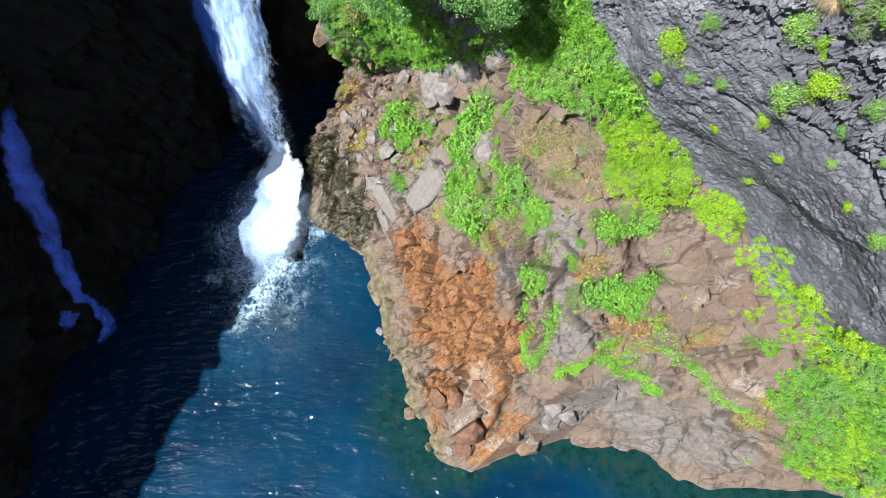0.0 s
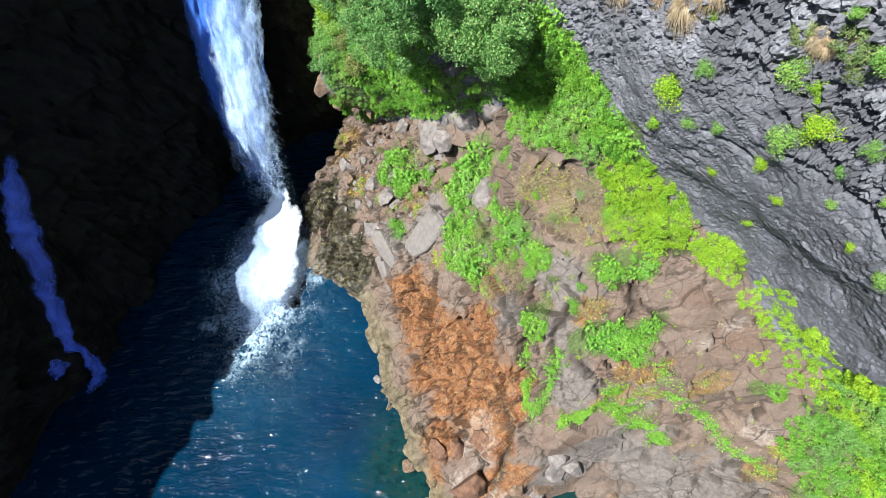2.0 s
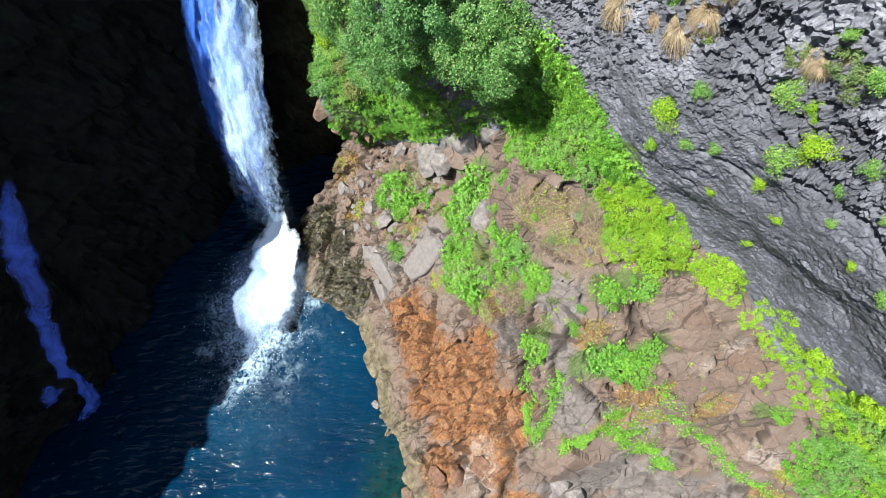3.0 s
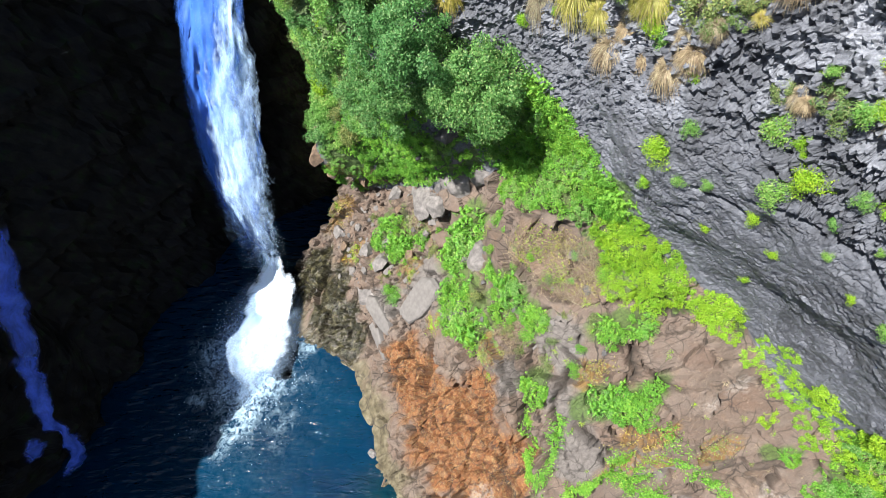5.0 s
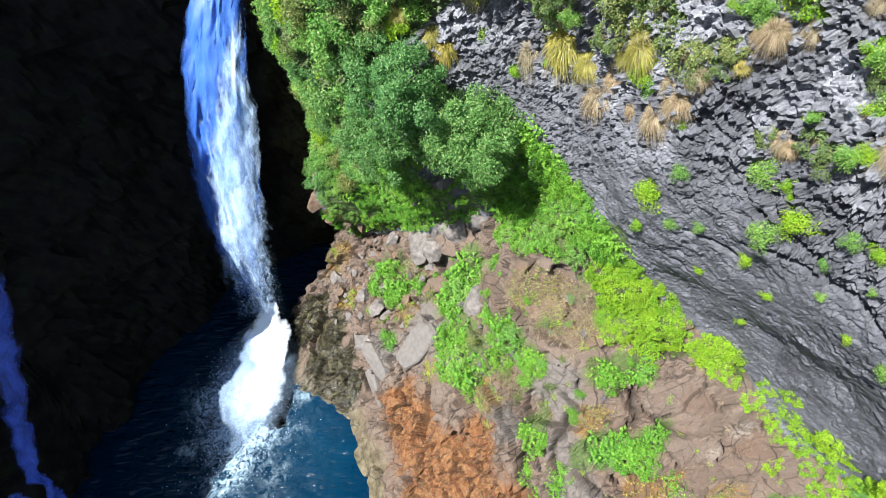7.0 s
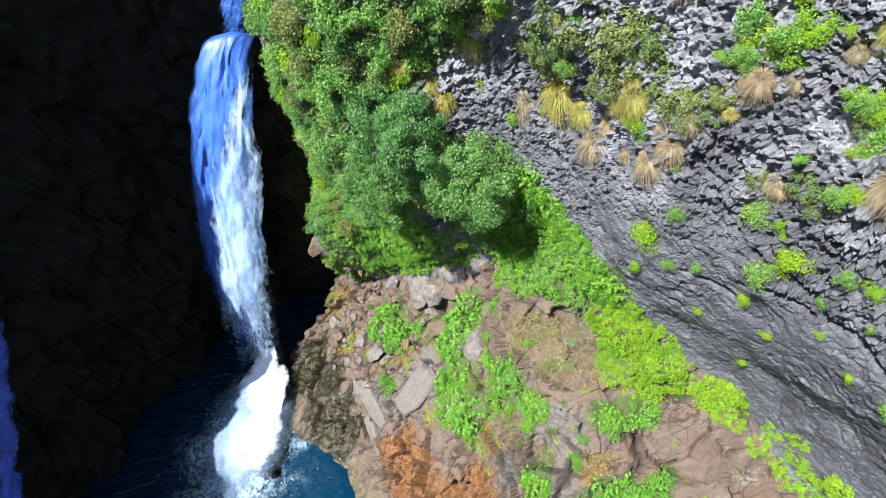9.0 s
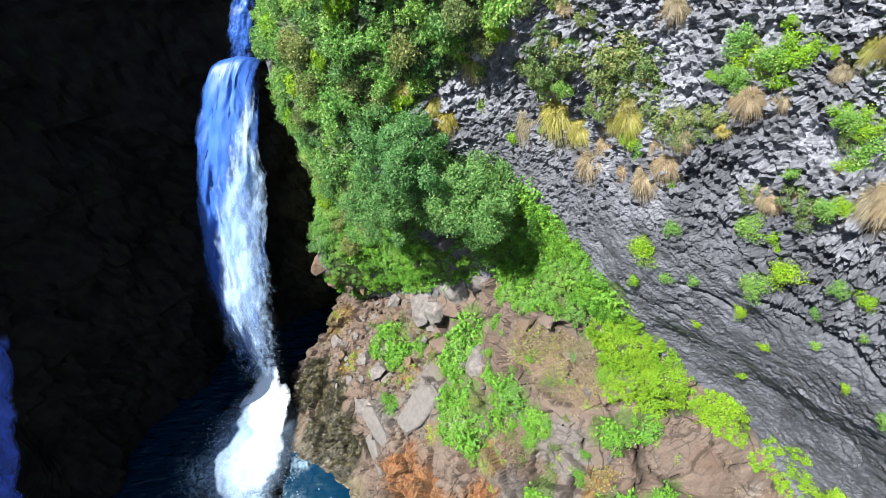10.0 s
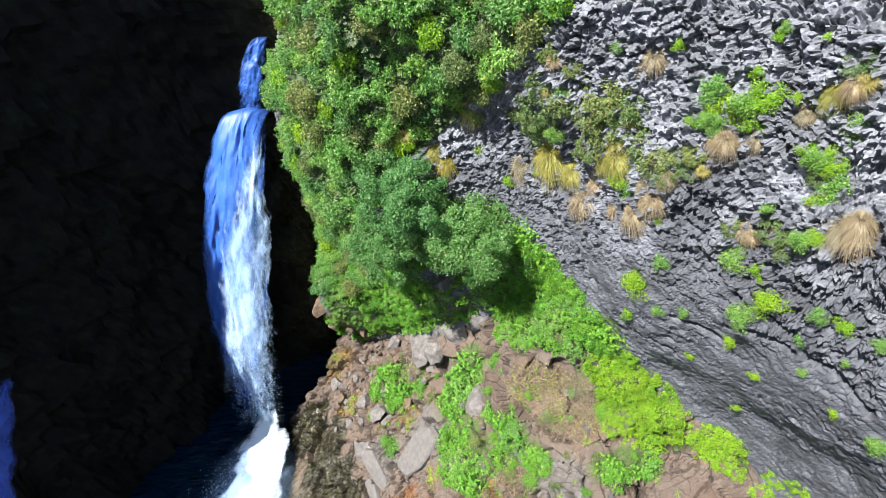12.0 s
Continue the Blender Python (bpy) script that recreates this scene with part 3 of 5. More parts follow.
def foam_material(name, alpha_lo, alpha_hi, stretch, tint=(0.48, 0.69, 1.0, 1)):
    """White falling water: streaks with gaps between them. The blue tint colours in its shade."""
    m, nt, b = material(name, 0.5)
    b.inputs["Base Color"].default_value = tint
    tc = nt.nodes.new("ShaderNodeTexCoord").outputs["UV"]
    mp = node(nt, "ShaderNodeMapping")
    mp.inputs["Scale"].default_value = stretch
    nt.links.new(tc, mp.inputs["Vector"])
    fine = node(nt, "ShaderNodeMapping")
    fine.inputs["Scale"].default_value = (stretch[0] * 3.5, stretch[1] * 5, 1)
    nt.links.new(tc, fine.inputs["Vector"])
    streak = mix(nt, 0.38, noise_tex(nt, 1.0, 7, 0.65, mp.outputs["Vector"], 0.3), noise_tex(nt, 1.0, 6, 0.7, fine.outputs["Vector"]))
    dens = attr(nt, "thick")
    add = nt.nodes.new("ShaderNodeMath")
    add.operation = "ADD"
    nt.links.new(streak, add.inputs[0])
    nt.links.new(dens, add.inputs[1])
    a = node(nt, "ShaderNodeMapRange")
    a.inputs["From Min"].default_value, a.inputs["From Max"].default_value = alpha_lo, alpha_hi
    nt.links.new(add.outputs[0], a.inputs["Value"])
    nt.links.new(a.outputs["Result"], b.inputs["Alpha"])
    return m


def boulder_material(name, lo, hi):
    m, nt, b = material(name, 0.85)
    col = ramp(nt, noise_tex(nt, 3, 8, 0.65), [(0.3, lo), (0.7, hi)])
    nt.links.new(col, b.inputs["Base Color"])
    bump(nt, b, noise_tex(nt, 10, 8, 0.7), 0.6, 0.06)
    return m


def leaf_material(name, dark, light, glow=0.35, old=None, warm=(1.16, 1.06, 0.92)):
    """Foliage: each leaf a little different, light passing through the blade."""
    m, nt, b = material(name, 0.5)
    geo = nt.nodes.new("ShaderNodeNewGeometry").outputs["Random Per Island"]
    col = ramp(nt, geo, [(0.0, dark), (0.75, light), (1.0, old or light)])
    tint = nt.nodes.new("ShaderNodeObjectInfo").outputs["Random"]
    col = mix(nt, 1.0, col, ramp(nt, tint, [(0.0, (0.84, 0.92, 0.96)), (0.5, (1, 1, 1)), (1.0, warm)]), "MULTIPLY")
    nt.links.new(col, b.inputs["Base Color"])
    b.inputs["Specular IOR Level"].default_value = 0.3
    tr = nt.nodes.new("ShaderNodeBsdfTranslucent")
    nt.links.new(col, tr.inputs["Color"])
    ms = nt.nodes.new("ShaderNodeMixShader")
    ms.inputs[0].default_value = glow
    nt.links.new(b.outputs[0], ms.inputs[1])
    nt.links.new(tr.outputs[0], ms.inputs[2])
    nt.links.new(ms.outputs[0], nt.nodes["Material Output"].inputs["Surface"])
    return m


def bark_material():
    m, nt, b = material("bark", 0.9)
    nt.links.new(ramp(nt, noise_tex(nt, 20, 5), [(0.3, (0.07, 0.05, 0.035)), (0.7, (0.25, 0.2, 0.15))]), b.inputs["Base Color"])
    return m


LEAF = leaf_material("leaf_green", (0.085, 0.23, 0.045), (0.215, 0.43, 0.10), 0.45, (0.38, 0.47, 0.19))
LEAF_DARK = leaf_material("leaf_dark_green", (0.055, 0.16, 0.05), (0.15, 0.34, 0.10), 0.45, (0.27, 0.38, 0.16))
LEAF_LIME = leaf_material("leaf_lime", (0.13, 0.30, 0.018), (0.26, 0.46, 0.035), 0.4, (0.34, 0.47, 0.05))
FROND = leaf_material("fern_frond", (0.075, 0.22, 0.03), (0.18, 0.43, 0.055), 0.45, (0.32, 0.50, 0.085))
OLIVE = leaf_material("leaf_olive", (0.08, 0.13, 0.045), (0.20, 0.28, 0.10), 0.4, (0.34, 0.31, 0.14))
SCRUB = leaf_material("scrub_leaf", (0.06, 0.12, 0.035), (0.17, 0.27, 0.09), 0.4, (0.26, 0.24, 0.12))
GRASS = leaf_material("tussock_blade", (0.16, 0.17, 0.03), (0.38, 0.36, 0.09), 0.35, (0.50, 0.42, 0.18))
STRAW = leaf_material("dry_blade", (0.16, 0.115, 0.075), (0.40, 0.33, 0.22), 0.35, (0.5, 0.46, 0.3), (1.1, 1.05, 1.0))
BARK = bark_material()
GREY_STONE = boulder_material("grey_stone", (0.05, 0.047, 0.047), (0.19, 0.175, 0.17))
PALE_STONE = boulder_material("pale_grey_stone", (0.085, 0.079, 0.076), (0.135, 0.126, 0.122))
RUST_STONE = boulder_material("rust_stained_stone", (0.035, 0.015, 0.008), (0.14, 0.075, 0.045))
DARK_STONE = boulder_material("dark_stone", (0.03, 0.03, 0.032), (0.11, 0.105, 0.105))
BROWN_STONE = boulder_material("rusty_stone", (0.04, 0.027, 0.02), (0.17, 0.115, 0.075))
ROCK, SHADED_ROCK, WATER = rock_material(), shaded_rock_material(), water_material()
FOAM = foam_material("falling_water", 0.85, 1.35, (15, 4.5, 1))
WHITE_FOAM = foam_material("churned_water", 0.85, 1.35, (9, 7, 1), (0.72, 0.84, 1.0, 1))
# Blue copy of the falling water, with its shade put into the colour
SHADE_WATER = foam_material("shaded_falling_water", 0.85, 1.35, (12, 3.5, 1), (0.03, 0.115, 0.47, 1))
SPRAY = boulder_material("spray", (0.5, 0.7, 0.95), (0.6, 0.8, 1.0))
# Deep blue tint puts the wall's shade into this water's colour
SHADE_FOAM = foam_material("shaded_sliding_water", 0.85, 1.35, (6, 5, 1), (0.055, 0.14, 0.78, 1))
MIST = foam_material("mist", 0.6, 2.4, (3, 3, 1))


# ---- mesh helpers ----
def grid_mesh(name, verts, nu, nv, mat, uv=None, attrs=None, smooth=True):
    me = bpy.data.meshes.new(name)
    i = np.arange(nu * nv).reshape(nv, nu)
    faces = np.stack([i[:-1, :-1], i[:-1, 1:], i[1:, 1:], i[1:, :-1]], -1).reshape(-1, 4)
    me.vertices.add(len(verts))
    me.vertices.foreach_set("co", np.asarray(verts, dtype=np.float32).ravel())
    me.loops.add(faces.size)
    me.loops.foreach_set("vertex_index", faces.ravel().astype(np.int32))
    me.polygons.add(len(faces))
    me.polygons.foreach_set("loop_start", np.arange(0, faces.size, 4, dtype=np.int32))
    me.polygons.foreach_set("use_smooth", np.full(len(faces), smooth))
    if uv is not None:
        layer = me.uv_layers.new(name="UVMap")
        layer.data.foreach_set("uv", np.asarray(uv, dtype=np.float32)[faces.ravel()].ravel())
    for key, values in (attrs or {}).items():
        a = me.attributes.new(key, "FLOAT", "POINT")
        a.data.foreach_set("value", np.asarray(values, dtype=np.float32).ravel())
    me.materials.append(mat)
    me.update()
    me.validate()
    return me


def raw_mesh(name, verts, faces, mat, smooth=False):
    """A mesh of faces that all have the same number of corners."""
    verts, faces = np.asarray(verts, dtype=np.float32), np.asarray(faces, dtype=np.int32)
    me = bpy.data.meshes.new(name)
    k = faces.shape[1]
    me.vertices.add(len(verts))
    me.vertices.foreach_set("co", verts.ravel())
    me.loops.add(faces.size)
    me.loops.foreach_set("vertex_index", faces.ravel())
    me.polygons.add(len(faces))
    me.polygons.foreach_set("loop_start", np.arange(0, faces.size, k, dtype=np.int32))
    me.polygons.foreach_set("use_smooth", np.full(len(faces), smooth))
    me.materials.append(mat)
    me.update()
    return me


def part(name, me, parent, label=""):
    ob = new(name, me)
    ob.parent = parent
    return tagged(ob, label)


def unit(v):
    return v / (np.linalg.norm(v, axis=-1, keepdims=True) + 1e-9)


def leaves(rng, centres, outward, length, width):
    """A small pointed blade for each centre, facing about outward."""
    n = len(centres)
    along = unit(unit(outward) * 0.35 + unit(rng.normal(0, 1, (n, 3))) * 0.9)
    side = unit(np.cross(along, unit(outward) + rng.normal(0, 0.45, (n, 3))))
    L = (length * rng.uniform(0.6, 1.3, n))[:, None]
    W = (width * rng.uniform(0.8, 1.4, n))[:, None]
    v = np.stack([centres - side * W, centres + side * W, centres + along * L], 1)
    return v.reshape(-1, 3), np.arange(3 * n).reshape(n, 3)


def tube(points, r0, r1, sides=5):
    """Rings round a line of points, tapering."""
    p = np.asarray(points, dtype=float)
    n = len(p)
    t = unit(np.gradient(p, axis=0))
    a = unit(np.cross(t, np.array([0.3, 0.9, 0.2])))
    c = np.cross(t, a)
    th = np.linspace(0, 2 * np.pi, sides, endpoint=False)
    r = np.linspace(r0, r1, n)[:, None, None]
    v = p[:, None, :] + r * (np.cos(th)[None, :, None] * a[:, None, :] + np.sin(th)[None, :, None] * c[:, None, :])
    f = [(i * sides + j, i * sides + (j + 1) % sides, (i + 1) * sides + (j + 1) % sides, (i + 1) * sides + j) for i in range(n - 1) for j in range(sides)]
    return v.reshape(-1, 3), np.array(f)


def join(pieces):
    vs, fs, k = [], [], 0
    for v, f in pieces:
        vs.append(v)
        fs.append(np.asarray(f) + k)
        k += len(v)
    return np.concatenate(vs), np.concatenate(fs)


# ---- plants, each of about one metre radius at its origin, growing along +z ----
def make_shrub(seed, count, mat, label, leaf=0.16, flat=0.8, name="shrub"):
    rng = np.random.default_rng(seed)
    shrub = new(name)
    tips = []
    for k in range(5):
        a, e = rng.uniform(0, 6.28), rng.uniform(0.35, 1.3)
        tip = np.array([np.cos(a) * np.cos(e), np.sin(a) * np.cos(e), flat * np.sin(e) + 0.1]) * rng.uniform(0.55, 0.85)
        mid = tip * 0.5 + rng.normal(0, 0.08, 3)
        part("stem", raw_mesh("stem", *tube([(0, 0, -0.25), mid, tip], 0.035, 0.008), BARK), shrub)
        tips.append(tip)
    clumps = np.array(tips + [t * rng.uniform(0.45, 0.8) + rng.normal(0, 0.22, 3) for t in tips for _ in range(3)])
    which = rng.integers(0, len(clumps), count)
    away = unit(rng.normal(0, 1, (count, 3)))
    centres = clumps[which] + away * (rng.uniform(0.3, 1, (count, 1)) ** 0.5) * 0.33
    centres[:, 2] = np.abs(centres[:, 2]) * 0.95
    v, f = leaves(rng, centres, away * 0.6 + unit(centres) * 0.8, leaf, leaf * 0.27)
    part("foliage", raw_mesh("foliage", v, f, mat), shrub)
    return tagged(shrub, label, name.replace("_", " "))


def make_mound(seed, count, mat, label, leaf=0.085, high=0.75, name="leafy_mound"):
    """A dense rounded mass of fine leaves in many small clumps."""
    rng = np.random.default_rng(seed)
    mound = new(name)
    way = unit(rng.normal(0, 1, (34, 3)) * [1, 1, 0.8] + [0, 0, 0.35])
    way[:, 2] = np.abs(way[:, 2])
    tips = way * rng.uniform(0.5, 0.9, (34, 1)) * [1, 1, high]
    for tip in tips[:4]:
        part("stem", raw_mesh("stem", *tube([(0, 0, -0.25), tip * 0.5 + rng.normal(0, 0.06, 3), tip], 0.03, 0.006), BARK), mound)
    which = rng.integers(0, len(tips), count)
    away = unit(rng.normal(0, 1, (count, 3)) + 0.5 * way[which])
    centres = tips[which] + away * rng.uniform(0.14, 0.27, 34)[which][:, None] * rng.uniform(0.3, 1, (count, 1)) ** 0.5
    v, f = leaves(rng, centres, away + way[which], leaf, leaf * 0.3)
    part("foliage", raw_mesh("foliage", v, f, mat), mound)
    return tagged(mound, label, "plants")


def make_fern(seed, fronds, mat, label):
    """Several rosettes of short feathery fronds that overlap."""
    rng = np.random.default_rng(seed)
    fern = new("fern")
    pieces, stems = [], []
    for k in range(fronds):
        a = 6.283 * k * 0.382 + rng.uniform(-0.3, 0.3)
        r0 = 0.62 * np.sqrt(rng.uniform(0, 1))
        a0 = rng.uniform(0, 6.283)
        rise, reach = rng.uniform(0.3, 0.9), rng.uniform(0.25, 0.5)
        u = np.linspace(0, 1, 4)
        r, h = reach * u, 0.25 + rise * np.sin(u * 2.3) * 0.6 - 0.15 * u - 0.3 * r0
        line = np.stack([np.cos(a0) * r0 + np.cos(a) * r, np.sin(a0) * r0 + np.sin(a) * r, h], 1)
        line[0, 2] -= 0.25
        t = unit(np.gradient(line, axis=0))
        side = unit(np.cross(t, [0, 0, 1.0]))
        stems.append(tube(line[::3], 0.008, 0.003, 3))
        for sgn in (-1, 1):
            uu = np.linspace(0.12, 1, 15)
            base, tt, ss = (np.stack([np.interp(uu, u, q[:, i]) for i in range(3)], 1) for q in (line, t, side))
            L = (0.105 * np.sin(np.pi * np.clip(uu * 0.85 + 0.12, 0, 1)) * rng.uniform(0.7, 1.25, len(uu)))[:, None]
            way = unit(ss * sgn + 0.55 * tt - np.array([0, 0, 0.3]) + rng.normal(0, 0.25, tt.shape))
            v = np.stack([base - tt * 0.02, base + tt * 0.02, base + way * L], 1)
            pieces.append((v.reshape(-1, 3), np.arange(3 * len(base)).reshape(-1, 3)))
    part("stem", raw_mesh("stem", *join(stems), mat), fern)
    part("frond_crown", raw_mesh("frond_crown", *join(pieces), mat), fern)
    return tagged(fern, label, "fern")


def make_tangle(seed, label):
    """Dead twigs and straw lying across one another."""
    rng = np.random.default_rng(seed)
    tangle = new("dry_twig_tangle")
    for k in range(2):
        pieces = []
        for _ in range(70):
            c, w = rng.normal(0, 0.45, 3) * [1, 1, 0.3], unit(rng.normal(0, 1, 3) * [1, 1, 0.35])
            n = rng.uniform(0.15, 0.55)
            pieces.append(tube([c - w * n, c + rng.normal(0, 0.06, 3), c + w * n], 0.012, 0.005, 3))
        tagged(part("twig_layer", raw_mesh("twig_layer", *join(pieces), (STRAW, BARK)[k]), tangle), kind="stuff")
    return tagged(tangle, label, "dead plants")


def make_tussock(seed, count, mat, label, droop=1.0):
    """A clump of long blades that arch out and hang."""
    rng = np.random.default_rng(seed)
    tussock = new("grass_tussock")
    for name, n, m, low in (("green_tuft", count, mat, 0.0), ("dead_tuft", count // 3, STRAW, 0.25)):
        a, lean = rng.uniform(0, 6.283, n), rng.uniform(0.05, 1.0, n) ** 0.7
        L = rng.uniform(0.6, 1.25, n)
        base = np.stack([np.cos(a), np.sin(a), 0 * a], 1) * rng.uniform(0, 0.18, n)[:, None]
        out = np.stack([np.cos(a), np.sin(a), 0 * a], 1)
        side = np.stack([-np.sin(a), np.cos(a), 0 * a], 1)
        rows = []
        for u in (0, 0.35, 0.7, 1.0):
            reach = L * u * (0.12 + 0.68 * lean)
            high = L * (0.95 * u * (1.1 - 0.6 * lean) - droop * (0.25 + 0.55 * lean + low) * u * u)
            rows.append(base + out * reach[:, None] + np.array([0, 0, 1.0]) * high[:, None] + rng.normal(0, 0.03, (n, 3)) * u)
        w = [0.006, 0.0075, 0.006, 0.0015]
        v = np.concatenate([np.stack([r - side * wi, r + side * wi], 1) for r, wi in zip(rows, w)], 1)
        i = np.arange(n)[:, None] * 8
        f = np.concatenate([i + np.array([2 * k, 2 * k + 1, 2 * k + 3, 2 * k + 2]) for k in range(3)], 0)
        part(name, raw_mesh(name, v.reshape(-1, 3), f, m), tussock)
    return tagged(tussock, label, "grass")


def cliff_at(s, z):
    i = np.clip(np.searchsorted(CLIFF_S, s), 0, len(CLIFF_S) - 1)
    j = np.clip(np.searchsorted(CLIFF_Z, z), 0, len(CLIFF_Z) - 1)
    return CLIFF_P[j, i], CLIFF_N[j, i]


def on_cliff(s, z):
    """The place on the right-hand cliff and the way out of it."""
    p, n = cliff_at(float(s), float(z))
    return Vector(p), Vector(n)


def rooted(s, z, size, rng, lean=0.55, sink=0.1):
    """The pose of a plant that grows from the rock, out and then up."""
    p, n = on_cliff(s, z)
    up = (n * lean + Vector((0, 0, 1)) * (1 - lean)).normalized()
    turn = up.to_track_quat("Z", "Y").to_matrix().to_4x4() @ Matrix.Rotation(rng.uniform(0, 6.283), 4, "Z")
    k = size * rng.uniform(0.88, 1.12)
    return Matrix.Translation(p - n * sink * size) @ turn @ Matrix.Diagonal((k, k, k * rng.uniform(0.85, 1.1), 1))


def settle(kinds, rows, rng, group, lean=0.55):
    """Sets one of the kinds at each row of s, z and radius; the first rows take the originals."""
    for k, (s, z, r) in enumerate(rows):
        ob = kinds[k % len(kinds)]
        m = rooted(s, z, r, rng, lean)
        if "set" in ob:
            ob = copy_thing(ob, m @ Matrix.Diagonal((*(1 / k for k in ob.scale), 1)))
        else:
            ob.matrix_basis, ob["set"] = m, 1
        tagged(ob, group=group)


def inside(poly, s, z):
    p = np.array(poly)
    q = np.roll(p, -1, 0)
    hit = np.zeros(np.shape(s), dtype=bool)
    for (s0, z0), (s1, z1) in zip(p, q):
        if z0 != z1:
            hit ^= ((z0 > z) != (z1 > z)) & (s < (s1 - s0) * (z - z0) / (z1 - z0) + s0)
    return hit


def scatter(poly, gap, r0, r1, rng):
    """Places about gap metres apart within an outline on the cliff."""
    p = np.array(poly)
    rows = []
    for _ in range(6000):
        s, z = rng.uniform(*(p[:, 0].min(), p[:, 0].max())), rng.uniform(*(p[:, 1].min(), p[:, 1].max()))
        if inside(poly, np.array(s), np.array(z)) and all((s - a) ** 2 + (z - b) ** 2 > gap * gap for a, b, _ in rows):
            rows.append((s, z, rng.uniform(r0, r1)))
    return rows


def creeper(name, s, z, count, mat, label, leaf, rise, seed):
    """Low growth that follows the rock: leaves just over the cliff at places s, z."""
    rng = np.random.default_rng(seed)
    k = rng.integers(0, len(s), count)
    ss, zz = s[k] + rng.normal(0, 0.05, count), z[k] + rng.normal(0, 0.05, count)
    p, out = cliff_at(ss, zz)
    h = rise * rng.uniform(0, 1, count) ** 1.3 * (0.55 + 0.45 * vnoise(ss * 1.7, zz * 1.7, seed))
    p = p + out * h[:, None] + rng.normal(0, 0.05, (count, 3))
    v, f = leaves(rng, p, out + np.array([0, 0, 0.4]), leaf, leaf * 0.3)
    ob = new(name, raw_mesh(name, v, f, mat))
    return tagged(ob, label, "plants")


def strip(line, width, count, mat, label, seed):
    rng = np.random.default_rng(seed)
    p = np.array(line)
    run = np.concatenate([[0], np.cumsum(np.hypot(*np.diff(p, axis=0).T))])
    u = rng.uniform(0, run[-1], 600)
    w = width * (0.4 + 0.6 * np.abs(vnoise(u * 1.3, u * 0 + seed, seed)))
    s = np.interp(u, run, p[:, 0]) + rng.normal(0, 0.4, 600) * w
    z = np.interp(u, run, p[:, 1]) + rng.normal(0, 0.4, 600) * w
    return creeper("creeper", s, z, count, mat, label, 0.10, 0.22, seed)


# ---- right-hand cliff ----
def blobs(rows, S, Z, wob, grow=1.0):
    """A patch with a ragged outline round each s, z, radius."""
    out = np.zeros_like(S)
    for s, z, r in rows:
        out = np.maximum(out, step01(1.15, 0.65, np.hypot(S - s, (Z - z) * 1.1) / (r * grow) + 0.4 * wob))
    return out


